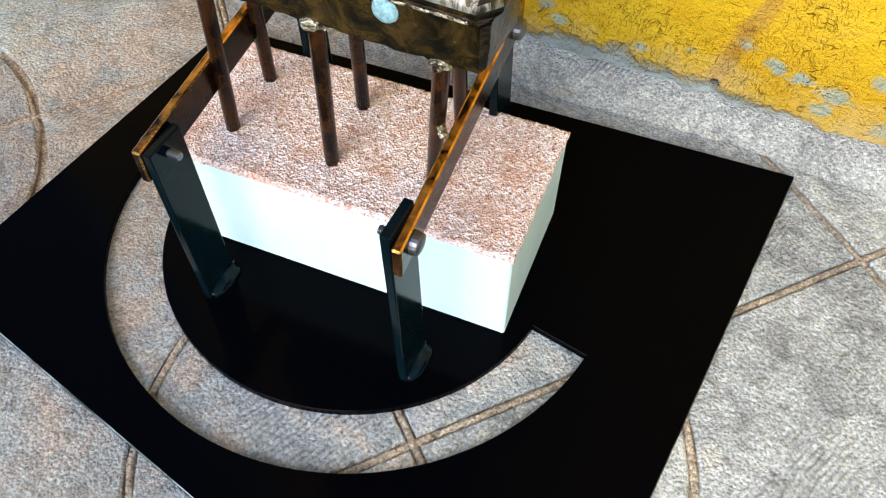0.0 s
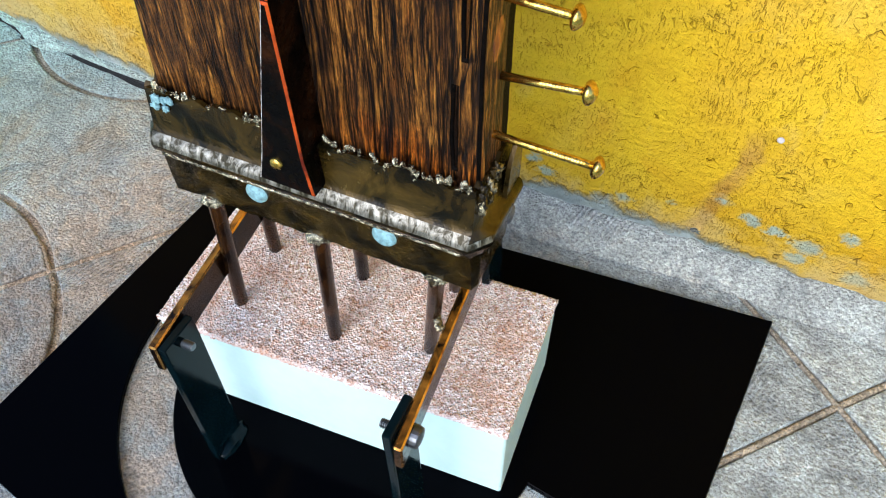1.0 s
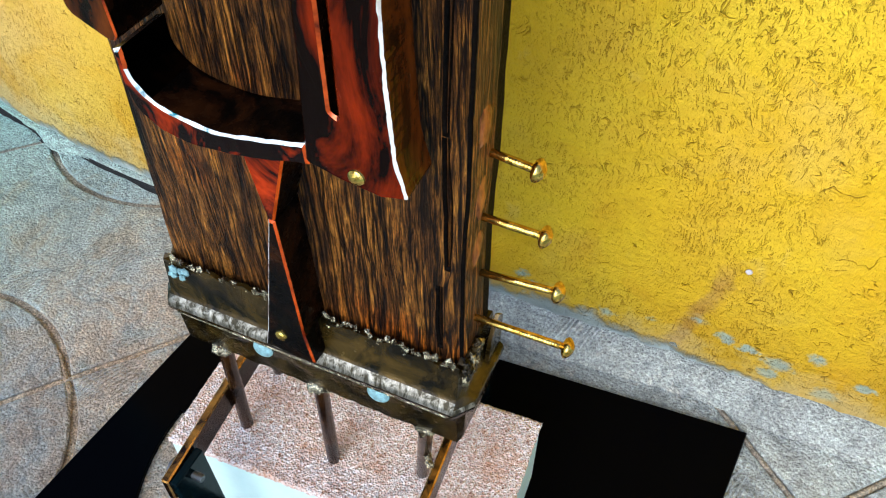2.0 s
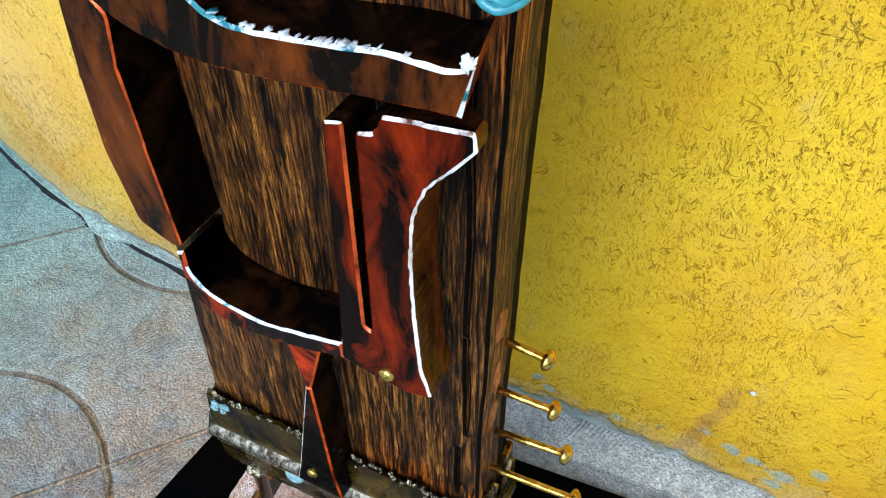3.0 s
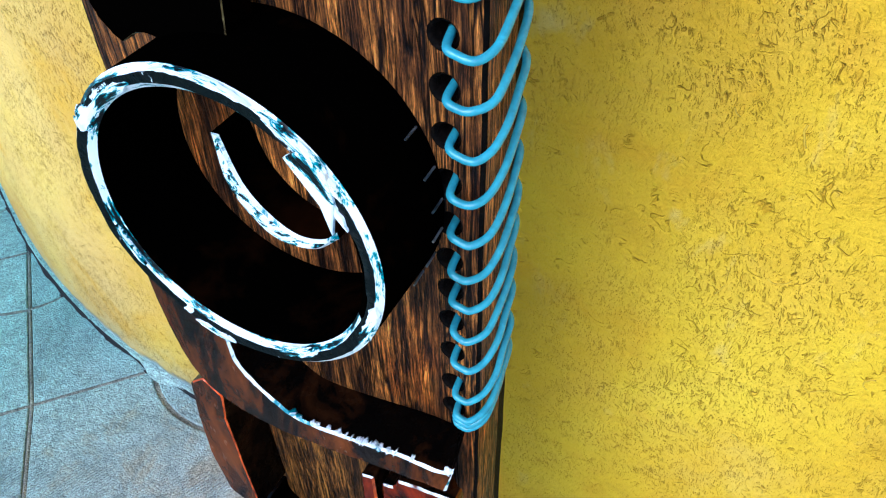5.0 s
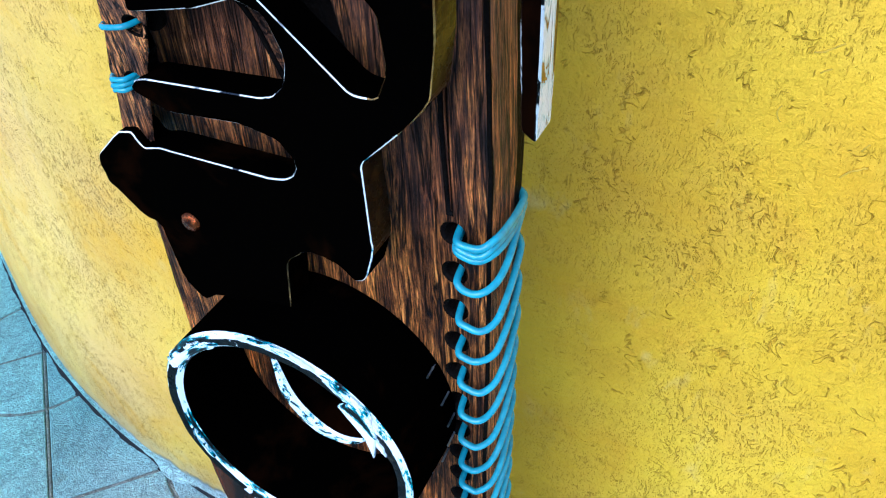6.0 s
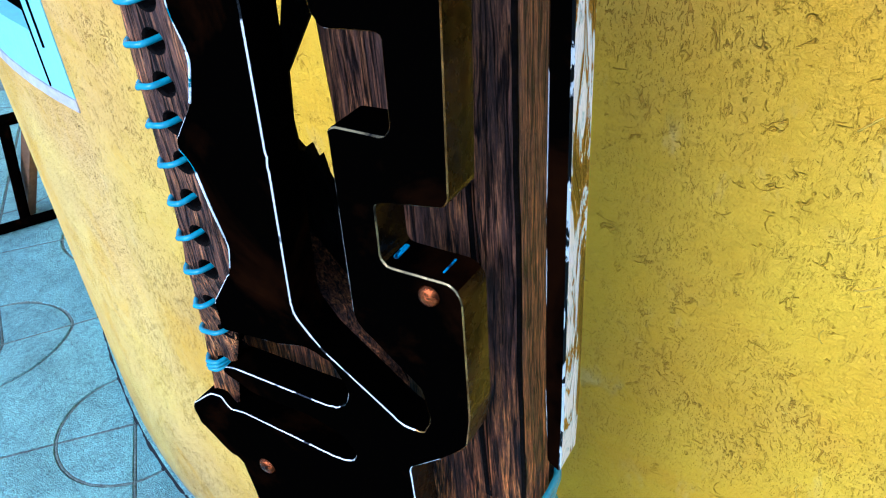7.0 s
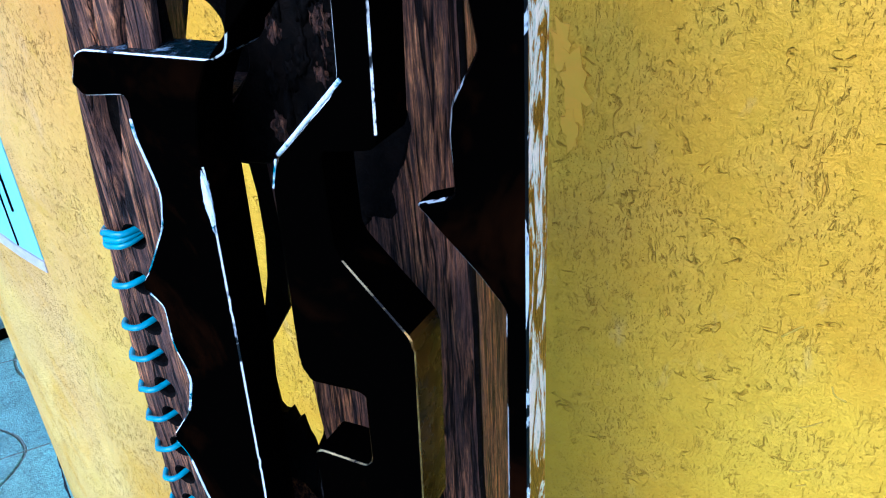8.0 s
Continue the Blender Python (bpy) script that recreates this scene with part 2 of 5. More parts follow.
def stone_material(name, tint, grain=1.0, dirt=0.0, far=(0.69, 1.08, 0.92)):
    """Sanded cement: coarse and fine grain, brown dirt, and patches combed with ripples."""
    m, n, l, b = material(name)
    v = coords(n, l)
    info = n.new("ShaderNodeObjectInfo")
    broad = noise_tex(n, l, v, 7, 5, 0.65)
    sand = noise_tex(n, l, v, 620, 4, 0.75)
    grit = noise_tex(n, l, v, 210, 5, 0.75, 0.5)
    spots = noise_tex(n, l, v, 30, 6, 0.72, 0.5)
    c = ramp(n, l, broad, [(0.3, tuple(0.72 * k for k in tint)), (0.5, tint), (0.7, tuple(1.15 * k for k in tint))])
    c = mix(n, l, grain, c, ramp(n, l, sand, [(0.34, (0.22, 0.21, 0.21)), (0.46, (0.88, 0.88, 0.88)), (0.62, (1.6, 1.6, 1.58))]), "MULTIPLY")
    cell = n.new("ShaderNodeTexVoronoi")
    cell.inputs["Scale"].default_value = 520
    l.new(v, cell.inputs["Vector"])
    c = mix(n, l, grain, c, ramp(n, l, cell.outputs["Color"], [(0.15, (0.78, 0.77, 0.76)), (0.45, (0.99, 0.99, 0.99)), (0.75, (1.25, 1.25, 1.25))]), "MULTIPLY")
    c = mix(n, l, grain * 0.8, c, ramp(n, l, grit, [(0.36, (0.40, 0.38, 0.37)), (0.5, (1.0, 1.0, 1.0)), (0.64, (1.4, 1.4, 1.4))]), "MULTIPLY")
    # brown dirt trodden in round the sculpture, pale dust swept to one side of it
    def about(x, y):
        d = n.new("ShaderNodeVectorMath")
        d.operation = "DISTANCE"
        d.inputs[1].default_value = (x, y, 0)
        l.new(v, d.inputs[0])
        return d.outputs["Value"]

    near = calc(n, l, "MULTIPLY", calc(n, l, "MAXIMUM", calc(n, l, "SUBTRACT", 0.26, about(-0.16, 0.04)), -0.25), 0.75)
    stain = ramp(n, l, calc(n, l, "ADD", spots, near), [(0.50, (0, 0, 0)), (0.68, (dirt, dirt, dirt))])
    c = mix(n, l, stain, c, mix(n, l, 1.0, c, (1.06, 0.82, 0.68), "MULTIPLY"))
    dust = calc(n, l, "MULTIPLY", calc(n, l, "MAXIMUM", calc(n, l, "SUBTRACT", 0.34, about(0.36, -0.06)), -0.25), 0.8)
    dusty = ramp(n, l, calc(n, l, "ADD", spots, dust), [(0.50, (0, 0, 0)), (0.72, (dirt, dirt, dirt))])
    c = mix(n, l, dusty, c, mix(n, l, 1.0, c, (1.66, 1.68, 1.66), "MULTIPLY"))
    # colour cast painted in: tiles warmer near the sculpture, blue-green grey further off
    away = ramp(n, l, calc(n, l, "ADD", about(0.05, 0.0), calc(n, l, "MULTIPLY", spots, 0.2)), [(0.40, (0, 0, 0)), (0.80, (1, 1, 1))])
    c = mix(n, l, away, mix(n, l, 1.0, c, (1.08, 0.985, 0.89), "MULTIPLY"), mix(n, l, 1.0, c, far, "MULTIPLY"))
    # faint cloudy veins in the cement
    vein = calc(n, l, "ABSOLUTE", calc(n, l, "SUBTRACT", noise_tex(n, l, v, 16, 4, 0.6, 1.0), 0.5))
    c = mix(n, l, 1.0, c, ramp(n, l, vein, [(0.0, (0.74, 0.75, 0.76)), (0.03, (1, 1, 1)), (0.12, (1.08, 1.08, 1.07))]), "MULTIPLY")
    blot = ramp(n, l, noise_tex(n, l, v, 48, 5, 0.7), [(0.60, (0, 0, 0)), (0.72, (0.6, 0.6, 0.6))])
    c = mix(n, l, blot, c, tuple(0.40 * k for k in tint))
    shade = ramp(n, l, info.outputs["Random"], [(0.0, (0.88, 0.89, 0.91)), (1.0, (1.08, 1.06, 1.03))])
    l.new(mix(n, l, 1.0, c, shade, "MULTIPLY"), b.inputs["Base Color"])
    b.inputs["Roughness"].default_value = 0.62
    wave = n.new("ShaderNodeTexWave")
    wave.inputs["Scale"].default_value = 95
    wave.inputs["Distortion"].default_value = 5
    wave.inputs["Detail"].default_value = 2
    wave.inputs["Detail Scale"].default_value = 0.6
    l.new(coords(n, l, (1, 1, 1), (0, 0, radians(20))), wave.inputs["Vector"])
    combed = ramp(n, l, noise_tex(n, l, v, 5.5, 2), [(0.54, (0, 0, 0)), (0.64, (0.9, 0.9, 0.9))])
    h = calc(n, l, "ADD", calc(n, l, "ADD", calc(n, l, "MULTIPLY", sand, 0.6), calc(n, l, "MULTIPLY", cell.outputs["Distance"], -0.5)), calc(n, l, "ADD", calc(n, l, "MULTIPLY", grit, 1.1), spots))
    h = calc(n, l, "ADD", h, calc(n, l, "MULTIPLY", wave.outputs["Fac"], calc(n, l, "MULTIPLY", combed, 0.55)))
    bump(n, l, b, h, 1.0, 0.0035)
    return m


def granule_material():
    m, n, l, b = material("pink_granules")
    v = coords(n, l)
    vor = n.new("ShaderNodeTexVoronoi")
    vor.inputs["Scale"].default_value = 800
    l.new(v, vor.inputs["Vector"])
    c = ramp(n, l, vor.outputs["Color"], [(0.08, (0.42, 0.23, 0.15)), (0.28, (0.80, 0.59, 0.50)), (0.62, (0.97, 0.89, 0.84))])
    broad = noise_tex(n, l, v, 45, 4)
    c = mix(n, l, ramp(n, l, broad, [(0.45, (0, 0, 0)), (0.7, (0.5, 0.5, 0.5))]), c, (0.60, 0.27, 0.11))
    l.new(c, b.inputs["Base Color"])
    b.inputs["Roughness"].default_value = 0.6
    bump(n, l, b, vor.outputs["Distance"], 0.9, 0.0015)
    return m


def plain(name, colour, rough, metallic=0.0, spread=0.15, scale=120.0, bumps=0.1):
    return metal_paint(name, tuple(k * (1 - spread) for k in colour), tuple(min(1, k * (1 + spread)) for k in colour), rough, metallic, scale, 0.35, 0.65, 0.0, bumps)


BLACK = metal_paint("black_lacquered_steel", (0.0005, 0.0004, 0.0003), (0.013, 0.0038, 0.0010), 0.3, 0.0, 16, 0.54, 0.82, shine=0.0)
DARK_STEEL = metal_paint("dark_brown_steel", (0.001, 0.0008, 0.0007), (0.040, 0.012, 0.003), 0.25, 0.0, 45, 0.48, 0.80, shine=0.06)
CHIPPED = metal_paint("chipped_pale_rim", (0.002, 0.003, 0.003), (0.80, 0.90, 0.92), 0.3, 0.0, 70, 0.60, 0.62, dents=0.4, shine=0.1)
BRUSHED = metal_paint("brushed_white_rim", (0.010, 0.20, 0.24), (0.90, 0.95, 0.96), 0.25, 0.1, 85, 0.40, 0.47, dents=0.5)
NIBBLED = metal_paint("nibbled_bright_edge", (0.002, 0.002, 0.002), (0.90, 0.94, 0.94), 0.2, 0.5, 110, 0.50, 0.52, dents=0.3, stretch=0.3)


def chip_paint():
    """Edge of a plate with flaked white paint over gilt over dark lacquer."""
    m, n, l, b = material("flaked_gilt_edge")
    f = noise_tex(n, l, coords(n, l, (1, 1, 0.22)), 150, 5, 0.72, 0.8)
    l.new(ramp(n, l, f, [(0.40, (0.012, 0.006, 0.002)), (0.45, (0.10, 0.045, 0.004)), (0.50, (0.34, 0.17, 0.012)), (0.515, (0.45, 0.66, 0.70)), (0.56, (0.90, 0.95, 0.95))]), b.inputs["Base Color"])
    b.inputs["Roughness"].default_value = 0.25
    b.inputs["Specular IOR Level"].default_value = 0.3
    bump(n, l, b, f, 0.6, 0.002)
    return m


CHIPS = chip_paint()
GLEAM = metal_paint("thin_warm_edge", (0.012, 0.008, 0.003), (0.42, 0.30, 0.12), 0.2, 0.7, 60, 0.40, 0.60)
BLADE = metal_paint("orange_cut_wood", (0.10, 0.022, 0.004), (0.52, 0.16, 0.025), 0.45, 0.0, 260, 0.38, 0.6, dents=0.5, stretch=0.2)
STREAKED = metal_paint("streaked_pale_steel", (0.003, 0.012, 0.016), (0.42, 0.52, 0.60), 0.25, 0.0, 160, 0.54, 0.68, dents=0.5, shine=0.12)
AMBER = metal_paint("amber_varnished_side", (0.004, 0.0022, 0.0007), (0.050, 0.022, 0.003), 0.25, 0.0, 38, 0.42, 0.72, shine=0.12)
PLATE = metal_paint("black_glossy_plate", (0.0008, 0.0010, 0.0016), (0.0008, 0.0010, 0.0018), 0.10, 0.0, 25, dents=0.02, shine=0.02)
RUST = metal_paint("heat_tinted_steel", (0.006, 0.002, 0.0015), (0.72, 0.055, 0.003), 0.18, 0.1, 40, 0.48, 0.76, 0.0, shine=0.12)
BROWN = metal_paint("brown_lacquered_steel", (0.004, 0.002, 0.0015), (0.075, 0.027, 0.005), 0.2, 0.2, 55, 0.42, 0.78, 0.0, shine=0.2)
OLIVE = metal_paint("varnished_raw_steel", (0.005, 0.0038, 0.001), (0.110, 0.066, 0.012), 0.2, 0.4, 60, 0.42, 0.76, 0.0, 0.5, shine=0.3)
RIDGE = metal_paint("ridge_highlight", (0.030, 0.024, 0.010), (0.40, 0.38, 0.32), 0.32, 0.6, 320, 0.42, 0.64, 0.0, 0.25, stretch=0.2)
EDGE = metal_paint("bright_cut_edge", (0.75, 0.78, 0.78), (0.95, 0.95, 0.93), 0.16, 1.0, 180, 0.3, 0.6)
# near-white colour stands in for the sky's glint on cut edges
EDGE_GLINT = metal_paint("part_bright_edge", (0.004, 0.004, 0.005), (0.92, 0.88, 0.80), 0.25, 0.1, 55, 0.42, 0.46, dents=0.3)
DULL = metal_paint("dull_plate_edge", (0.03, 0.035, 0.04), (0.30, 0.36, 0.40), 0.3, 0.8, 26, 0.42, 0.60)
EMBER = metal_paint("orange_tinted_edge", (0.14, 0.012, 0.001), (0.80, 0.11, 0.008), 0.18, 0.3, 60, 0.34, 0.58, dents=0.3)
EDGE_WARM = metal_paint("brassy_cut_edge", (0.20, 0.08, 0.012), (0.75, 0.42, 0.12), 0.2, 0.9, 90, 0.38, 0.62)
GOLD = metal_paint("gold_zinc_steel", (0.34, 0.18, 0.020), (0.86, 0.60, 0.14), 0.18, 1.0, 300, 0.34, 0.62)
TAWNY = metal_paint("tawny_top_highlight", (0.012, 0.006, 0.002), (0.60, 0.25, 0.03), 0.2, 0.6, 70, 0.40, 0.66, dents=0.3)
COPPER = metal_paint("copper_rivet", (0.030, 0.006, 0.002), (0.42, 0.10, 0.02), 0.14, 0.9, 260, 0.38, 0.62, dents=0.5)
LEG = metal_paint("dark_teal_gloss_steel", (0.0015, 0.006, 0.008), (0.003, 0.011, 0.014), 0.12, 0.0, 40, dents=0.03, shine=0.10)
CHALK = metal_paint("scraped_white_edge", (0.10, 0.02, 0.006), (0.90, 0.86, 0.80), 0.25, 0.2, 90, 0.40, 0.52, dents=0.3)
IVORY = metal_paint("ivory_paint_edge", (0.50, 0.46, 0.38), (0.92, 0.90, 0.86), 0.3, 0.0, 90, 0.30, 0.50, dents=0.3)
RUSSET = metal_paint("red_brown_lacquered_steel", (0.005, 0.002, 0.001), (0.19, 0.044, 0.005), 0.2, 0.0, 48, 0.42, 0.72, 0.0, 0.3, shine=0.10, stretch=0.35)
CRIMSON = metal_paint("dark_red_lacquered_steel", (0.004, 0.0012, 0.0006), (0.27, 0.022, 0.0022), 0.2, 0.0, 55, 0.42, 0.72, 0.0, 0.4, shine=0.08, stretch=0.4)
# burnt wood; also the shade painted inside the plank's gaps and bores
CHAR_SHADE = metal_paint("charred_shade_black", (0.001, 0.0008, 0.0006), (0.006, 0.0035, 0.0022), 0.7, 0.0, 300, 0.4, 0.7, dents=0.5, shine=0.06)
def rim_paint(x, z):
    """Dry-brushed rim round the axis at x, z: streaks of white over turquoise over black that follow the round."""
    m, n, l, b = material("dry_brushed_rim")
    sep = n.new("ShaderNodeSeparateXYZ")
    l.new(coords(n, l), sep.inputs[0])
    dx, dz = calc(n, l, "SUBTRACT", sep.outputs[0], x), calc(n, l, "SUBTRACT", sep.outputs[2], z)
    far = calc(n, l, "SQRT", calc(n, l, "ADD", calc(n, l, "MULTIPLY", dx, dx), calc(n, l, "MULTIPLY", dz, dz)))
    turn = n.new("ShaderNodeCombineXYZ")
    l.new(calc(n, l, "MULTIPLY", calc(n, l, "ARCTAN2", dz, dx), 0.0085), turn.inputs[0])
    l.new(far, turn.inputs[1])
    l.new(calc(n, l, "MULTIPLY", sep.outputs[1], 0.4), turn.inputs[2])
    f = noise_tex(n, l, turn.outputs[0], 330, 5, 0.7, 0.3)
    l.new(ramp(n, l, f, [(0.42, (0.002, 0.003, 0.003)), (0.435, (0.006, 0.12, 0.15)), (0.465, (0.03, 0.36, 0.40)), (0.49, (0.88, 0.94, 0.95))]), b.inputs["Base Color"])
    b.inputs["Roughness"].default_value = 0.3
    b.inputs["Specular IOR Level"].default_value = 0.2
    bump(n, l, b, f, 0.5, 0.002)
    return m


RIM = rim_paint(0.0132, 0.5645)
CRACK_SHADE = plain("crack_shade", (0.007, 0.007, 0.006), 0.9, 0.0, 0.6, 150, 0.6)
GREY_BOLT = plain("grey_steel", (0.16, 0.17, 0.18), 0.35, 0.9)
RIVET = plain("pale_turquoise_paint", (0.24, 0.43, 0.45), 0.5, 0.0, 0.4, 420, 0.4)
WIRE = plain("turquoise_wire", (0.065, 0.31, 0.37), 0.12, 0.0, 0.18, 260)
WELD = metal_paint("weld_bead", (0.03, 0.02, 0.008), (0.80, 0.72, 0.50), 0.22, 0.95, 330, 0.40, 0.62, 0.0, 0.9)
WOOD = wood_material("oiled_rough_wood", 1.75)
# same wood brightened, putting the light on the edge strip into its colour
PALE_WOOD = wood_material("lit_red_brown_wood", 2.4)
STUCCO = stucco_material()
STONE = stone_material("cement_tile", (0.42, 0.508, 0.545), 0.55, 1.0)
SKY_GLINT = metal_paint("sky_glint_blue", (0.004, 0.02, 0.05), (0.04, 0.36, 0.62), 0.3, 0.0, 420, 0.42, 0.56)
JOINT = stone_material("cement_joint", (0.47, 0.45, 0.38), 0.7, 0.5, (0.42, 0.56, 0.56))
FILLET = stone_material("cement_fillet", (0.49, 0.57, 0.58), 0.55, 0.6)
PLASTER = plain("lavender_grey_plaster", (0.56, 0.50, 0.48), 0.7, 0.0, 0.15, 60, 0.3)
GRANULE = granule_material()
BLOCK_SIDE = plain("pale_mint_paint", (0.64, 0.86, 0.82), 0.5, 0.0, 0.04, 30)
FRAME_WHITE = plain("pale_turquoise_window_paint", (0.38, 0.81, 0.85), 0.35, 0.0, 0.05)
GLASS, _n, _l, _b = material("window_glass")
_b.inputs["Base Color"].default_value = (0.02, 0.05, 0.06, 1)
_b.inputs["Roughness"].default_value = 0.03
_b.inputs["Transmission Weight"].default_value = 0.6
TIMBER = plain("brown_board", (0.16, 0.08, 0.035), 0.5, 0.0, 0.3)


# ---- mesh helpers ----
def link_mesh(name, bm, mats):
    me = bpy.data.meshes.new(name)
    bm.normal_update()
    bm.to_mesh(me)
    bm.free()
    for m in mats if isinstance(mats, (list, tuple)) else [mats]:
        me.materials.append(m)
    return new(name, me)


def part(name, bm, mats, parent, label=""):
    ob = link_mesh(name, bm, mats)
    ob.parent = parent
    if parent.type == "EMPTY":
        ob.matrix_parent_inverse = parent.matrix_basis.inverted()
    if label:
        ob["label"] = label
    return ob


def thing(name, at, label, category, group=""):
    ob = new(name)
    ob.empty_display_size = 0.02
    ob.matrix_world = pose(*at)
    return tagged(ob, label, category, group)


def smooth(bm, sharp=40):
    for f in bm.faces:
        f.smooth = True
    for e in bm.edges:
        if len(e.link_faces) == 2 and e.calc_face_angle(0) > radians(sharp):
            e.smooth = False


def box(bm, lo, hi, bevel=0.0):
    r = bmesh.ops.create_cube(bm, size=1)
    c = [(a + b) / 2 for a, b in zip(lo, hi)]
    s = [b - a for a, b in zip(lo, hi)]
    bmesh.ops.scale(bm, vec=s, verts=r["verts"])
    bmesh.ops.translate(bm, vec=c, verts=r["verts"])
    if bevel:
        es = list({e for v in r["verts"] for e in v.link_edges})
        bmesh.ops.bevel(bm, geom=es, offset=bevel, segments=2, affect="EDGES", profile=0.6)
    return bm


def rod(bm, a, b, r0, r1=None, sides=16, caps=True):
    a, b = Vector(a), Vector(b)
    d = b - a
    m = Matrix.Translation((a + b) / 2) @ d.to_track_quat("Z", "Y").to_matrix().to_4x4()
    return bmesh.ops.create_cone(bm, cap_ends=caps, segments=sides, radius1=r0, radius2=r0 if r1 is None else r1, depth=d.length, matrix=m)


def lathe(bm, a, b, profile, sides=14):
    """A turned bar from a to b; the profile gives lengths along it and radii."""
    a, b = Vector(a), Vector(b)
    q = (b - a).to_track_quat("Z", "Y").to_matrix()
    rings = [[bm.verts.new(a + q @ Vector((r * math.cos(2 * math.pi * k / sides), r * math.sin(2 * math.pi * k / sides), s))) for k in range(sides)] for s, r in profile]
    for p, w in zip(rings, rings[1:]):
        for k in range(sides):
            bm.faces.new((p[k], p[(k + 1) % sides], w[(k + 1) % sides], w[k]))
    bm.faces.new(rings[0][::-1])
    bm.faces.new(rings[-1])
    return bm


def thread(length, r, crest, pitch, start=0.0, end=None):
    end = length if end is None else end
    out = [(0.0, r)]
    s = start
    while s + pitch <= end:
        out += [(s + pitch * 0.15, r), (s + pitch * 0.5, crest), (s + pitch * 0.85, r)]
        s += pitch
    return out + [(length, r)]


def bead(bm, at, size, seed, lumps=0.25):
    """A lumpy weld bead."""
    r = bmesh.ops.create_icosphere(bm, subdivisions=3, radius=1.0)
    for v in r["verts"]:
        k = 1 + lumps * noise.noise(v.co * 2.3 + Vector((seed, 0, 0))) + 0.5 * lumps * noise.noise(v.co * 5.0 + Vector((0, seed, 0)))
        v.co = Vector(at) + Vector([c * s * k for c, s in zip(v.co, size)])
    for f in bm.faces:
        f.smooth = True
    return bm


def dome(bm, at, way, r, high, rings=4, sides=16):
    """A shallow domed head whose flat side is at the given place and whose crown points along way."""
    q = Vector(way).to_track_quat("Z", "Y").to_matrix().to_4x4()
    m = Matrix.Translation(at) @ q
    last = None
    for i in range(rings + 1):
        a = i / rings * math.pi / 2
        z, rr = high * math.sin(a), r * math.cos(a)
        if i == rings:
            top = bm.verts.new(m @ Vector((0, 0, high)))
            for k in range(sides):
                bm.faces.new((last[k], last[(k + 1) % sides], top))
        else:
            ring = [bm.verts.new(m @ Vector((rr * math.cos(2 * math.pi * k / sides), rr * math.sin(2 * math.pi * k / sides), z))) for k in range(sides)]
            if last:
                for k in range(sides):
                    bm.faces.new((last[k], last[(k + 1) % sides], ring[(k + 1) % sides], ring[k]))
            last = ring
    return bm


def rounded(points, r, n=3):
    """The outline with its corners rounded by about r."""
    out = []
    for i, p in enumerate(points):
        p0, p1, p2 = Vector(points[i - 1]), Vector(p), Vector(points[(i + 1) % len(points)])
        k = min(r, (p1 - p0).length * 0.45, (p2 - p1).length * 0.45)
        a, b = p1 + (p0 - p1).normalized() * k, p1 + (p2 - p1).normalized() * k
        for j in range(n + 1):
            t = j / n
            out.append(a * (1 - t) ** 2 + p1 * 2 * t * (1 - t) + b * t * t)
    return out


def cut_plate(outline, y0, y1, holes=(), bevel=0.0008, gilt=False, dark_sides=False):
    """A flat piece cut from plate: outlines in x and z, from the front y0 back to y1; the front edge is ground bright (second material)."""
    bm = bmesh.new()
    edges = []
    for loop in (outline, *holes):
        vs = [bm.verts.new((p[0], y0, p[1])) for p in loop]
        edges += [bm.edges.new((vs[i], vs[(i + 1) % len(vs)])) for i in range(len(vs))]
    bmesh.ops.triangle_fill(bm, edges=edges, use_beauty=True, use_dissolve=False)
    bmesh.ops.recalc_face_normals(bm, faces=bm.faces[:])
    if bm.faces[:] and sum(f.normal.y for f in bm.faces) > 0:
        bmesh.ops.reverse_faces(bm, faces=bm.faces[:])
    r = bmesh.ops.extrude_face_region(bm, geom=bm.faces[:])
    back = [g for g in r["geom"] if isinstance(g, bmesh.types.BMVert)]
    bmesh.ops.translate(bm, vec=(0, y1 - y0, 0), verts=back)
    bmesh.ops.recalc_face_normals(bm, faces=bm.faces[:])
    front = [e for e in bm.edges if all(abs(v.co.y - y0) < 1e-6 for v in e.verts)
             and len(e.link_faces) == 2 and abs(e.link_faces[0].normal.dot(e.link_faces[1].normal)) < 0.5]
    if bevel:
        bmesh.ops.bevel(bm, geom=front, offset=bevel, segments=1, affect="EDGES", profile=0.5, material=1)
    bm.normal_update()
    for f in bm.faces:
        if gilt and f.normal.x > 0.8 or dark_sides and abs(f.normal.y) < 0.3:
            f.material_index = 2
    return bm


def dull(bm, bright, index=0):
    """Keep the ground bright edge only where the test holds; elsewhere it takes the material of that index."""
    rim = {v for f in bm.faces if f.material_index == 1 for v in f.verts}
    for v in rim:
        v.co += Vector((noise.noise(v.co * 420), 0.6 * noise.noise(v.co * 380 + Vector((9, 0, 0))), noise.noise(v.co * 420 + Vector((0, 5, 0))))) * 0.00045
    bm.normal_update()
    for f in bm.faces:
        if f.material_index == 1 and not bright(f.normal, f.calc_center_median()):
            f.material_index = index
    return bm


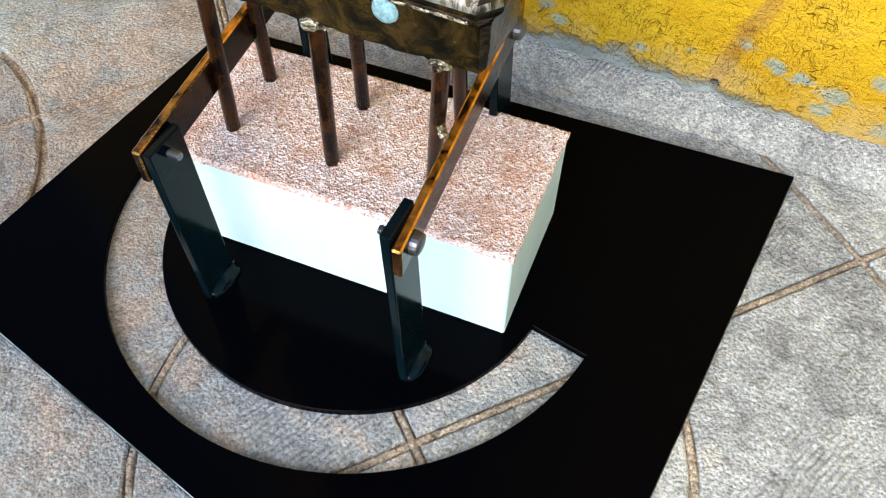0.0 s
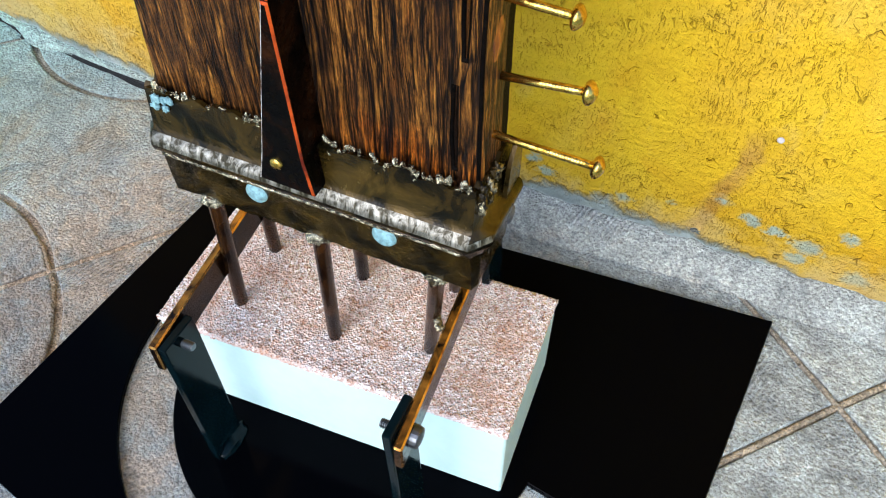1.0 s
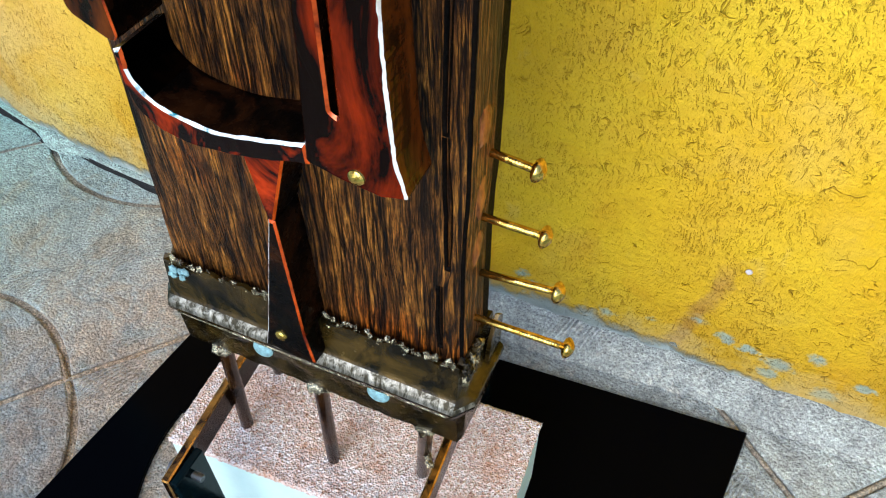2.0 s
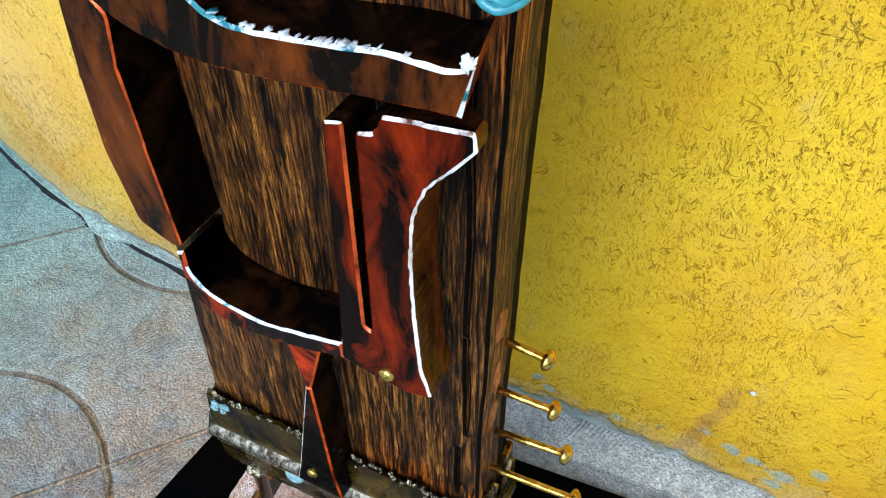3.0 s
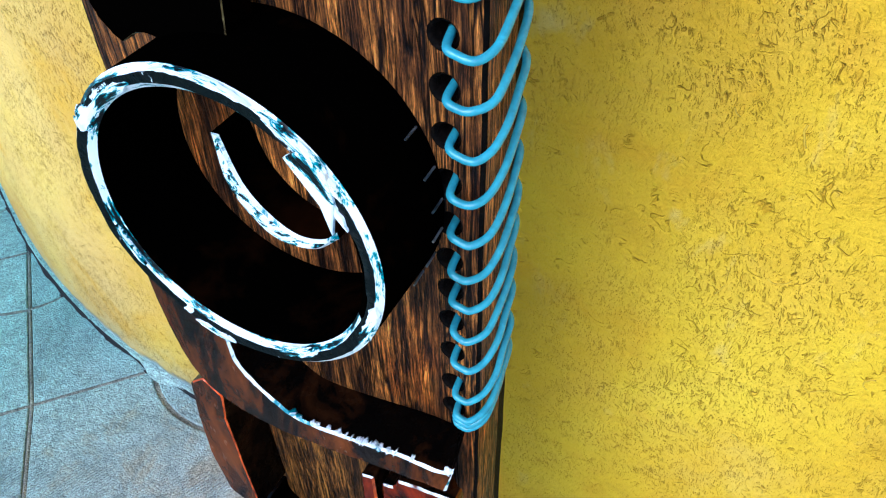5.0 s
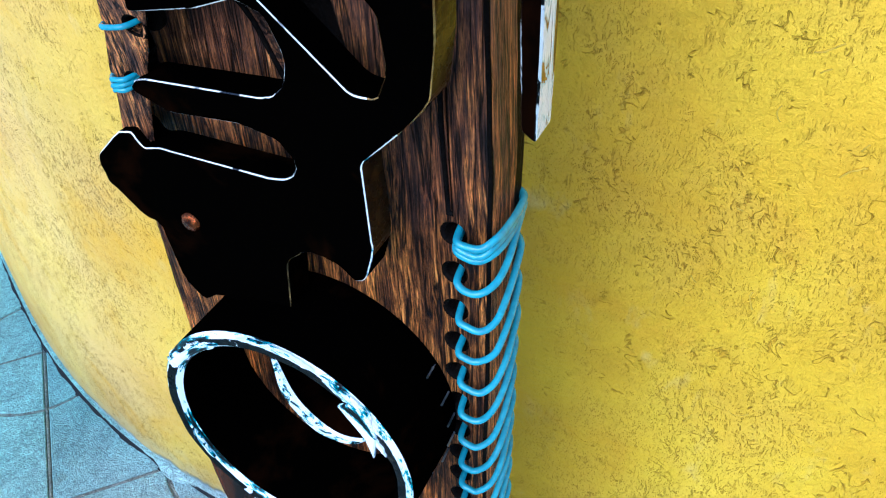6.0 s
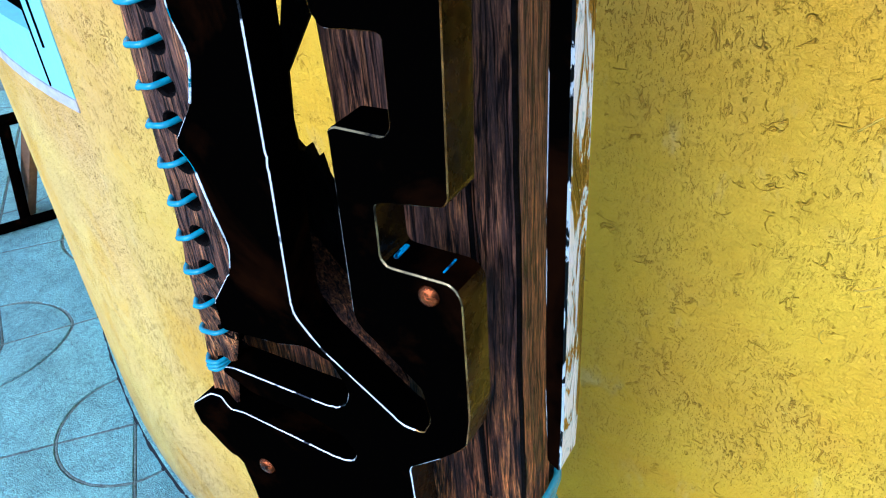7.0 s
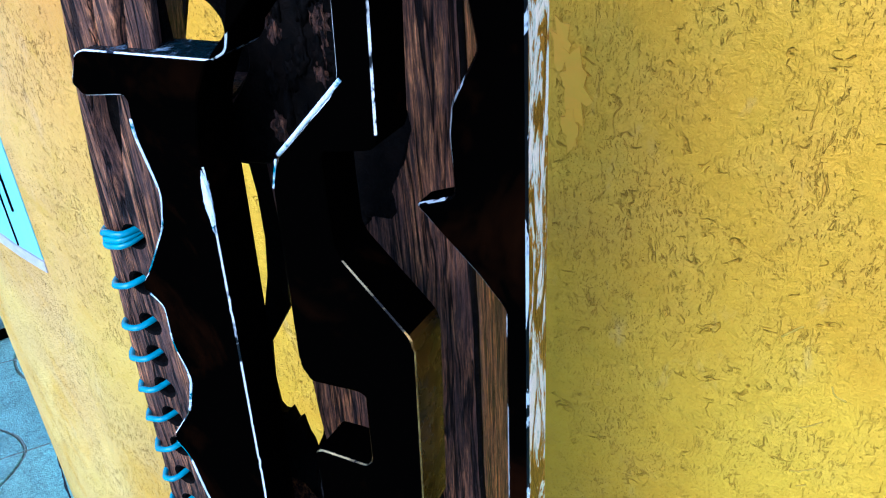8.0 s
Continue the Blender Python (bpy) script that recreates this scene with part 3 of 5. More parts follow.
def tube(bm, pts, r, sides=10, closed=False):
    """A round bar along the points."""
    pts = [Vector(p) for p in pts]
    rings = []
    up = Vector((0.13, 0.21, 0.97))
    for i, p in enumerate(pts):
        d = (pts[min(i + 1, len(pts) - 1)] - pts[max(i - 1, 0)]).normalized()
        u = (up - d * up.dot(d)).normalized()
        w = d.cross(u)
        up = u
        rings.append([bm.verts.new(p + r * (u * math.cos(2 * math.pi * k / sides) + w * math.sin(2 * math.pi * k / sides))) for k in range(sides)])
    for a, b in zip(rings, rings[1:]):
        for k in range(sides):
            bm.faces.new((a[k], a[(k + 1) % sides], b[(k + 1) % sides], b[k]))
    bm.faces.new(rings[0][::-1])
    bm.faces.new(rings[-1])
    return bm


def spline(points, n=6):
    """Points of a smooth curve through the given ones."""
    P = [Vector(p) for p in points]
    P = [P[0] * 2 - P[1], *P, P[-1] * 2 - P[-2]]
    out = []
    for a, b, c, d in zip(P, P[1:], P[2:], P[3:]):
        for j in range(n):
            t = j / n
            out.append(0.5 * (2 * b + (c - a) * t + (2 * a - 5 * b + 4 * c - d) * t * t + (3 * b - a - 3 * c + d) * t ** 3))
    return out + [P[-2]]


def along(z, table):
    for (z0, a), (z1, b) in zip(table, table[1:]):
        if z <= z1:
            return a + (b - a) * max(0, z - z0) / (z1 - z0)
    return table[-1][1]


# ---- the wall: straight beside the sculpture, bending away to one side ----
def wall_line(x):
    """The y of the wall's face at x."""
    u = min(1.0, max(0.0, (-0.15 - x) / 0.8))
    y = 0.206 + 0.48 * (u ** 3 - u ** 4 / 2)
    return y + (max(0.0, -0.95 - x)) * 0.6


def wall_normal(x):
    s = (wall_line(x + 0.01) - wall_line(x - 0.01)) / 0.02
    return Vector((s, -1, 0)).normalized()


WIN_X0, WIN_X1, WIN_Z0, WIN_Z1 = -1.10, -0.445, 0.612, 1.60


def build_wall():
    bm = bmesh.new()
    xs = sorted({*[round(-4.0 + 0.2 * i, 3) for i in range(14)], *[round(-1.25 + 0.05 * i, 3) for i in range(25)], WIN_X0, WIN_X1, 0.2, 0.6, 1.2, 2.5, 4.0})
    zs = [-0.05, 0.2, WIN_Z0, 1.0, WIN_Z1, 2.2, 3.2]
    sheets = []
    for deep in (0.0, 0.22):
        sheets.append([[bm.verts.new(Vector((x, wall_line(x), z)) - wall_normal(x) * deep) for z in zs] for x in xs])

    def solid(i, j):
        mx, mz = (xs[i] + xs[i + 1]) / 2, (zs[j] + zs[j + 1]) / 2
        return not (WIN_X0 < mx < WIN_X1 and WIN_Z0 < mz < WIN_Z1)

    nx, nz = len(xs) - 1, len(zs) - 1
    for i in range(nx):
        for j in range(nz):
            if not solid(i, j):
                continue
            a, b = sheets
            bm.faces.new((a[i][j], a[i + 1][j], a[i + 1][j + 1], a[i][j + 1]))
            bm.faces.new((b[i][j + 1], b[i + 1][j + 1], b[i + 1][j], b[i][j]))
            for di, dj, p, q in ((-1, 0, (i, j + 1), (i, j)), (1, 0, (i + 1, j), (i + 1, j + 1)), (0, -1, (i, j), (i + 1, j)), (0, 1, (i + 1, j + 1), (i, j + 1))):
                k, m = i + di, j + dj
                if not (0 <= k < nx and 0 <= m < nz) or not solid(k, m):
                    bm.faces.new((a[q[0]][q[1]], a[p[0]][p[1]], b[p[0]][p[1]], b[q[0]][q[1]]))
    smooth(bm, 40)
    tagged(link_mesh("wall_north", bm, STUCCO), "yellow painted rough stucco wall with a worn grey foot", "wall", kind="structure")


build_wall()


def fillet_width(x):
    w = 0.006 + 0.007 * (noise.noise((x * 9, 0, 0)) + 0.5) + 0.003 * noise.noise((x * 60, 3, 0))
    return w + 0.014 if x > -0.1 else w


def build_fillet():
    """Rough cement smeared along the foot of the wall."""
    bm = bmesh.new()
    rows = []
    n = 420
    for i in range(n + 1):
        x = -2.6 + 3.6 * i / n
        nrm = wall_normal(x)
        w = fillet_width(x)
        if x <= -0.1:
            w = 0.45 * w + 0.008 * math.exp(-((x + 0.415) / 0.035) ** 2) + 0.008 * math.exp(-((x + 0.55) / 0.02) ** 2)
        if -0.66 < x < -0.26:
            w *= 0.35 + 0.65 * math.exp(-((x + 0.415) / 0.03) ** 2)
        h = 0.016 + 0.008 * noise.noise((x * 12, 7, 0)) + 0.004 * noise.noise((x * 70, 9, 0))
        if x < -0.1:
            h *= 0.55
        if -0.66 < x < -0.26:
            h *= 0.25 + 0.75 * math.exp(-((x + 0.415) / 0.03) ** 2)
        base = Vector((x, wall_line(x), 0))
        rows.append([bm.verts.new(base + nrm * max(0.004, w) + Vector((0, 0, 0.0005))),
                     bm.verts.new(base + nrm * max(0.003, w * 0.7) + Vector((0, 0, h * 0.3 + 0.002 * noise.noise((x * 80, 1, 0))))),
                     bm.verts.new(base + nrm * 0.004 + Vector((0, 0, max(0.006, h)))),
                     bm.verts.new(base - nrm * 0.003 + Vector((0, 0, max(0.007, h + 0.001))))])
    for a, b in zip(rows, rows[1:]):
        for k in range(3):
            bm.faces.new((a[k], b[k], b[k + 1], a[k + 1]))
    bmesh.ops.recalc_face_normals(bm, faces=bm.faces[:])
    smooth(bm, 60)
    tagged(link_mesh("trim", bm, FILLET), "rough grey cement fillet along the foot of the wall", "trim", kind="structure")


build_fillet()


def build_crack():
    """Near-black strip in place of the shaded open crack between wall and tiles."""
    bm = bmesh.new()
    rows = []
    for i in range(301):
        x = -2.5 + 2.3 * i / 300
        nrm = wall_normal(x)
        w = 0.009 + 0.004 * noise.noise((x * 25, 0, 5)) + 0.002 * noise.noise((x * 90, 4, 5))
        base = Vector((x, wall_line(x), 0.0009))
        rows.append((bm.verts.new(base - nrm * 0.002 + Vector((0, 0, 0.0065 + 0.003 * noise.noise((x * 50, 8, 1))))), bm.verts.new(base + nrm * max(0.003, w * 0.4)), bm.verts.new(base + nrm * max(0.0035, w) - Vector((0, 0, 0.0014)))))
    for p, q in zip(rows, rows[1:]):
        bm.faces.new((p[0], q[0], q[1], p[1]))
        bm.faces.new((p[1], q[1], q[2], p[2]))
    bmesh.ops.recalc_face_normals(bm, faces=bm.faces[:])
    tagged(link_mesh("trim", bm, CRACK_SHADE), "near-black strip standing in for the shaded crack between wall and tiles", "trim", kind="structure")


build_crack()


# ---- the ground ----
bm = bmesh.new()
bmesh.ops.create_grid(bm, x_segments=2, y_segments=2, size=400)
bmesh.ops.translate(bm, vec=(0, 0, -0.0032), verts=bm.verts[:])
floor_sheet = tagged(link_mesh("ground", bm, JOINT), "grey cement ground showing in the tile joints", "ground", kind="structure")


# ---- the room behind the window and the window ----
def build_window():
    win = thing("window_1", ((WIN_X0 + WIN_X1) / 2, wall_line(-0.9) + 0.05, WIN_Z0), "pale turquoise painted window with dark glass panes in the yellow wall", "window")
    win["kind"] = "structure"
    steps = 14
    xs = [WIN_X0 + (WIN_X1 - WIN_X0) * i / steps for i in range(steps + 1)]

    def band(name, x0, x1, z0, z1, d0, d1, mat, label="", parent=win):
        bm = bmesh.new()
        sel = [x0, *[x for x in xs if x0 + 0.004 < x < x1 - 0.004], x1]
        cols = []
        for x in sel:
            p, nr = Vector((x, wall_line(x), 0)), wall_normal(x)
            cols.append([bm.verts.new(p - nr * d + Vector((0, 0, z))) for d, z in ((d0, z0), (d1, z0), (d1, z1), (d0, z1))])
        for a, b in zip(cols, cols[1:]):
            for k in range(4):
                bm.faces.new((a[k], b[k], b[(k + 1) % 4], a[(k + 1) % 4]))
        bm.faces.new(cols[0])
        bm.faces.new(cols[-1][::-1])
        bmesh.ops.recalc_face_normals(bm, faces=bm.faces[:])
        return part(name, bm, mat, parent, label)

    g = 0.003
    x0, x1, z0, z1 = WIN_X0 + g, WIN_X1 - g, WIN_Z0 + g, WIN_Z1 - g
    fr = band("window_frame", x0, x1, z0, z0 + 0.05, 0.0, 0.05, FRAME_WHITE)
    band("window_frame", x0, x1, z1 - 0.05, z1, 0.0, 0.05, FRAME_WHITE)
    band("window_frame", x0, x0 + 0.05, z0 + 0.05, z1 - 0.05, 0.0, 0.05, FRAME_WHITE)
    band("window_frame", x1 - 0.045, x1, z0 + 0.05, z1 - 0.05, 0.0, 0.05, FRAME_WHITE)
    for a, b in ((x1 - 0.0255, x1 - 0.0238), (x1 - 0.0415, x1 - 0.0402)):
        band("seal", a, b, z0 + (0.040 if b > x1 - 0.03 else 0.001), z1 - 0.05, -0.0012, 0.002, BLACK, "black rubber seal")
    band("plaster_reveal", WIN_X0 - 0.01, WIN_X1, WIN_Z0 - 0.009, WIN_Z0 + 0.002, -0.0012, 0.002, PLASTER, "lavender-grey plaster strip under the window")
    mid = (x0 + x1) / 2 + 0.11
    band("mullion", mid - 0.03, mid + 0.03, z0 + 0.05, z1 - 0.05, -0.004, 0.05, FRAME_WHITE)
    for a, b in ((x0 + 0.05, mid - 0.03), (mid + 0.03, x1 - 0.045)):
        p = band("pane", a, b, z0 + 0.05, z1 - 0.05, 0.022, 0.026, GLASS, "dark glass pane")
        p.visible_shadow = False
        band("seal", a, a + 0.008, z0 + 0.05, z1 - 0.05, 0.016, 0.0215, BLACK, "black rubber seal")
        band("seal", b - 0.008, b, z0 + 0.05, z1 - 0.05, 0.016, 0.0215, BLACK, "black rubber seal")
        band("seal", a + 0.008, b - 0.008, z0 + 0.05, z0 + 0.058, 0.016, 0.0215, BLACK, "black rubber seal")


build_window()

# ---- the sculpture's black base plate with its curved slot ----
SCULPT = thing("steel_base_plate", (0.01, 0.02, 0.0), "glossy black steel base plate with a curved slot", "base plate")
corners = [(0.2125, 0.1725), (-0.170, 0.1440), (-0.1915, -0.1020), (0.180, -0.1790)]
slot_c, slot_in, slot_out, slot_a, slot_b = (0.0, 0.026), 0.111, 0.142, radians(-9), radians(-182)
slot = []
for r, a, b in ((slot_out, slot_a, slot_b), (slot_in, slot_b, slot_a)):
    for k in range(49):
        w = a + (b - a) * k / 48
        slot.append((slot_c[0] + r * math.cos(w), slot_c[1] + r * math.sin(w)))
bm = cut_plate(rounded(corners, 0.001, 2), 0.0, -0.004, [slot], 0.0005)
bmesh.ops.transform(bm, matrix=Matrix(((1, 0, 0, 0), (0, 0, 1, 0), (0, 1, 0, 0.0045), (0, 0, 0, 1))), verts=bm.verts[:])
bmesh.ops.recalc_face_normals(bm, faces=bm.faces[:])
for f in bm.faces:
    c = f.calc_center_median()
    if f.material_index == 1 and math.hypot(c.x - slot_c[0], c.y - slot_c[1]) < slot_out + 0.004:
        f.material_index = 0
part("plate", bm, [PLATE, DULL], SCULPT)
TOP = 0.0045


# ---- the paving block between the legs ----
def build_block():
    at = (0.005, 0.027, TOP)
    blk = thing("paving_block", at, "pale mint block with a pink granular top on the black plate", "block")
    turn = Matrix.Translation((-0.00275, 0.0348, 0)) @ Matrix.Rotation(radians(3.2), 4, "Z")
    bm = bmesh.new()
    box(bm, (-0.0980, -0.0430, TOP + 0.0005), (0.0980, 0.0430, 0.0700), 0.0012)
    rnd = random.Random(4)
    for v in bm.verts:
        v.co += Vector([rnd.uniform(-0.0004, 0.0004) for _ in range(3)])
    bmesh.ops.transform(bm, matrix=turn, verts=bm.verts[:])
    part("body", bm, BLOCK_SIDE, blk, "smooth pale mint painted sides")
    bm = bmesh.new()
    nx, ny = 190, 78
    g = []
    for i in range(nx + 1):
        row = []
        for j in range(ny + 1):
            x, y = -0.0988 + 0.1976 * i / nx, -0.0438 + 0.0876 * j / ny
            rim = i in (0, nx) or j in (0, ny)
            z = 0.0704 + (0 if rim else 0.0007 + rnd.uniform(-0.0006, 0.0008))
            row.append(bm.verts.new((x + rnd.uniform(-4e-4, 4e-4), y + rnd.uniform(-4e-4, 4e-4), z)))
        g.append(row)
    for i in range(nx):
        for j in range(ny):
            bm.faces.new((g[i][j], g[i + 1][j], g[i + 1][j + 1], g[i][j + 1]))
    rim = [e for e in bm.edges if len(e.link_faces) == 1]
    r = bmesh.ops.extrude_edge_only(bm, edges=rim)
    low = [v for v in r["geom"] if isinstance(v, bmesh.types.BMVert)]
    for v in low:
        v.co.z = 0.0675 + rnd.uniform(-0.0006, 0.0006)
    bmesh.ops.transform(bm, matrix=turn, verts=bm.verts[:])
    bmesh.ops.recalc_face_normals(bm, faces=bm.faces[:])
    for f in bm.faces:
        f.smooth = True
    part("granular_top", bm, GRANULE, blk, "rough pink granular facing")


build_block()


# ---- the stand: two bars on four legs round the block ----
LEAN = 0.004


def bar_z(y, side):
    return 0.107 + 0.115 * (y + 0.041) if side > 0 else 0.1035 + 0.13 * (y + 0.046)


def bar_x(y, side):
    return 0.0590 - 0.058 * (y + 0.041) if side > 0 else -0.0570 - 0.02 * (y + 0.041)


def build_stand(side):
    out = -1 if side < 0 else 1
    st = thing("bracket_stand", (bar_x(0.02, side), 0.02, TOP), "dark steel bracket with a bolted bar over the block", "bracket", "brackets round the block")
    # sloping flat bar
    hh = 0.0085 if side > 0 else 0.0095
    prof = [(-0.050, -hh), (-0.050, hh), (0.098, hh), (0.098, -hh)]
    bm = bmesh.new()
    vs = [[bm.verts.new((bar_x(y, side) + dx, y, bar_z(y, side) + dz)) for y, dz in prof] for dx in sorted((out * 0.0025, out * 0.0070))]
    for k in range(4):
        bm.faces.new((vs[0][k], vs[0][(k + 1) % 4], vs[1][(k + 1) % 4], vs[1][k]))
    bm.faces.new(vs[0][::-1])
    bm.faces.new(vs[1])
    bmesh.ops.recalc_face_normals(bm, faces=bm.faces[:])
    bmesh.ops.bevel(bm, geom=bm.edges[:], offset=0.0008, segments=1, affect="EDGES", material=1)
    # the bar's upper face gets its highlight as a tawny colour
    for f in bm.faces:
        if f.normal.z > 0.9:
            f.material_index = 2
    part("bar", bm, [BROWN, EDGE_WARM, TAWNY], st, "brown lacquered flat bar with bright edges")
    for y0, y1 in ((-0.049, -0.027), (0.077, 0.097)):
        ym, zm = (y0 + y1) / 2, bar_z((y0 + y1) / 2, side)
        x, top = bar_x(ym, side), zm + (0.007 if side < 0 else 0.012)
        bm = bmesh.new()
        box(bm, (x - 0.0022, y0, TOP), (x + 0.0022, y1, top), 0.0007)
        for v in bm.verts:
            v.co.x += LEAN * (1 - (v.co.z - TOP) / (top - TOP))
        leg = part("leg", bm, LEG, st, "black flat steel leg")
        bm = bmesh.new()
        a, b = x - out * 0.0085, x + out * 0.0072
        lathe(bm, (a, ym, zm), (b, ym, zm), thread(abs(b - a), 0.0019, 0.0024, 0.0010, 0.0004, 0.006))
        bolt = part("bolt", bm, GREY_BOLT, st, "threaded grey steel bolt")
        bm = bmesh.new()
        rod(bm, (b - out * 0.0002, ym, zm), (b + out * 0.0030, ym, zm), 0.0054, 0.0050, sides=20)
        dome(bm, (b + out * 0.0029, ym, zm), (out, 0, 0), 0.0050, 0.0012)
        part("bolt_head", bm, GREY_BOLT, bolt, "round grey bolt head")
        bm = bmesh.new()
        bead(bm, (x + 0.001 + LEAN, ym + 0.002, TOP + 0.0008), (0.0062, 0.0120, 0.0042), 30 * y0 + x)
        part("weld", bm, LEG, leg, "lumpy black painted weld")
    if side > 0:
        bm = bmesh.new()
        for k in range(4):
            bead(bm, (bar_x(0.012, 1) - 0.0022 + 0.0012 * k, 0.0135 - 0.0016 * k, bar_z(0.012, 1) + 0.0080 + 0.0006 * (k % 2)), (0.0020, 0.0018, 0.0016), 11 + k, 0.5)
        part("weld", bm, WELD, st, "lumpy golden weld on the bar")


build_stand(-1)
build_stand(1)

# ---- the upright plank ----


def wood_edge(z, side):
    k = noise.noise((z * 14, side * 5.0, 0)) * 0.0010 + noise.noise((z * 60, side * 9.0, 2)) * 0.0005
    if side > 0:
        return 0.0735 + 0.0075 * min(1, max(0, (z - 0.30) / 0.33)) + k
    return -0.068 + 0.0055 * min(1, max(0, (z - 0.2) / 0.12)) + 0.0905 * max(0, z - 0.733) + 0.007 * min(1, max(0, (z - 0.685) / 0.03)) + k


RIGHT_HOLES = [(0.0672 + 0.00012 * k, z) for k, z in enumerate([0.4660, 0.4800, 0.4975, 0.5135, 0.5285, 0.5420, 0.5570, 0.5730, 0.5890, 0.6045, 0.6200, 0.6365, 0.6525])]
LEFT_HOLES = [(-0.0300, 0.6960), (-0.0215, 0.7165), (-0.0205, 0.7320), (-0.0135, 0.7505), (-0.0130, 0.7635), (-0.0123, 0.7765), (-0.0105, 0.7895), (-0.0100, 0.8020), (-0.0095, 0.8135), (-0.0088, 0.8255), (-0.0078, 0.8370), (-0.0068, 0.8510), (-0.0042, 0.8660)]
BORE = 0.0036


def build_plank():
    wood = thing("wooden_plank", (0, 0.024, 0.168), "upright dark brown weathered wooden plank with see-through gaps", "plank")
    out = [(wood_edge(0.176 + 0.885 * k / 90, 1), 0.176 + 0.885 * k / 90) for k in range(91)]
    out += [(wood_edge(1.061 - 0.885 * k / 90, -1), 1.061 - 0.885 * k / 90) for k in range(91)]
    wide = [(0.040, 0.668), (0.038, 0.70), (0.030, 0.735), (0.0235, 0.79), (0.0215, 0.835), (0.020, 0.884), (-0.018, 0.887), (-0.022, 0.83), (-0.020, 0.745), (0.005, 0.715), (0.026, 0.668)]
    wide_top = [(-0.027, 0.894), (0.012, 0.8960), (0.0215, 0.9050), (0.0215, 0.916), (0.016, 0.9250), (-0.027, 0.928)]
    rift = lambda x, z0, z1, w: [(x + 0.0005 * math.sin(z * 70) + s * w * (0.4 + abs(noise.noise((z * 40, 4, s)))) * min(1, 0.15 + 25 * min(z - z0, z1 - z)), z)
                                 for s, zz in ((1, range(25)), (-1, range(24, -1, -1))) for z in [z0 + (z1 - z0) * k / 24 for k in zz]]
    rounds = [[(x + BORE * math.cos(2 * math.pi * k / 16), z + BORE * math.sin(2 * math.pi * k / 16)) for k in range(16)] for x, z in RIGHT_HOLES]
    bm = cut_plate(out, 0.008, 0.0285, [rounded(wide, 0.004), rounded(wide_top, 0.003), rift(0.0668, 0.335, 0.4575, 0.0006), rift(0.0668, 0.274, 0.333, 0.0013), rift(0.0640, 0.226, 0.262, 0.0011), rift(0.0672, 0.6605, 0.79, 0.0008), *rounds], 0.0012)
    smooth(bm, 60)
    # bore walls take the black, painting in the shade of the hole
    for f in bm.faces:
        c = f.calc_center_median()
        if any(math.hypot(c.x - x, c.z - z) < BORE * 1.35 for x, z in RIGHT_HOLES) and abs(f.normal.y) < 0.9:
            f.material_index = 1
    part("board", bm, [WOOD, CHAR_SHADE], wood)
    # rear sheets are coloured near-black for the unlit inside of the openings
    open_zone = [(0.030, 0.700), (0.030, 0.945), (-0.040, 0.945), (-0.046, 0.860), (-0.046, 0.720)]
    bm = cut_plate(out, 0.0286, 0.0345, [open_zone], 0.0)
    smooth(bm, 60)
    part("rear_layer", bm, [CHAR_SHADE, CHAR_SHADE], wood, "rear layer of the plank, blackened as the unlit inside of the gaps")
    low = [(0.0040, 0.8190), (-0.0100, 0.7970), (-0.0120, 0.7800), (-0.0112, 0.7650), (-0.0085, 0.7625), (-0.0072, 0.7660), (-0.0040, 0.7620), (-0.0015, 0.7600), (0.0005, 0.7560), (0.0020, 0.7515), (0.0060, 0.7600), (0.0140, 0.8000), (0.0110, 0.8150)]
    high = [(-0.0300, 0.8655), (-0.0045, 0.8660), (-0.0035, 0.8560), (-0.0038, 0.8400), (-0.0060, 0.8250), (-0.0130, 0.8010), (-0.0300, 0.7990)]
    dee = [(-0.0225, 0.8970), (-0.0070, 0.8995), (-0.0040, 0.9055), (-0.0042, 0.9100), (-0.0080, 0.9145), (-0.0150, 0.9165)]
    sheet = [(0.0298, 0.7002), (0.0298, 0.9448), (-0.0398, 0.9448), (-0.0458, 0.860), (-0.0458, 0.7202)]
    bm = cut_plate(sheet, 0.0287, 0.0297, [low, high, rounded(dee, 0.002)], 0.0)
    part("rear_panel", bm, [CHAR_SHADE, CHAR_SHADE], wood, "thin rear panel broken through in three gaps, blackened as unlit wood")
    stump = [(-0.0195, 0.7440), (-0.0195, 0.7830), (-0.0120, 0.7815), (-0.0075, 0.7775), (-0.0040, 0.7790), (-0.0015, 0.7765), (0.0005, 0.7768), (0.0020, 0.7788), (0.0038, 0.7742), (0.0058, 0.7760), (0.0072, 0.7690), (0.0088, 0.7660), (0.0105, 0.7560), (0.0080, 0.7440)]
    bm = cut_plate(stump, 0.0180, 0.0215, (), 0.0006)
    part("burnt_stump", bm, [CHAR_SHADE, CHAR_SHADE], wood, "jagged burnt wood at the bottom of the gap")
    return wood


PLANK = build_plank()


# ---- the thicker strip of wood along the plank's free edge ----
def strip_front(z):
    return along(z, [(0.668, -0.0085), (0.710, -0.0110), (0.748, -0.0185), (1.06, -0.0185)])


def strip_edge(z):
    k = noise.noise((z * 16, 3, 0)) * 0.0006
    return k + along(z, [(0.668, -0.0460), (0.686, -0.0415), (0.705, -0.0380), (0.724, -0.0320), (0.740, -0.0265), (0.758, -0.0230), (0.777, -0.0217), (0.82, -0.0200), (0.845, -0.0180), (0.879, -0.0140), (0.901, -0.0110), (0.927, -0.0070), (1.06, 0.010)])


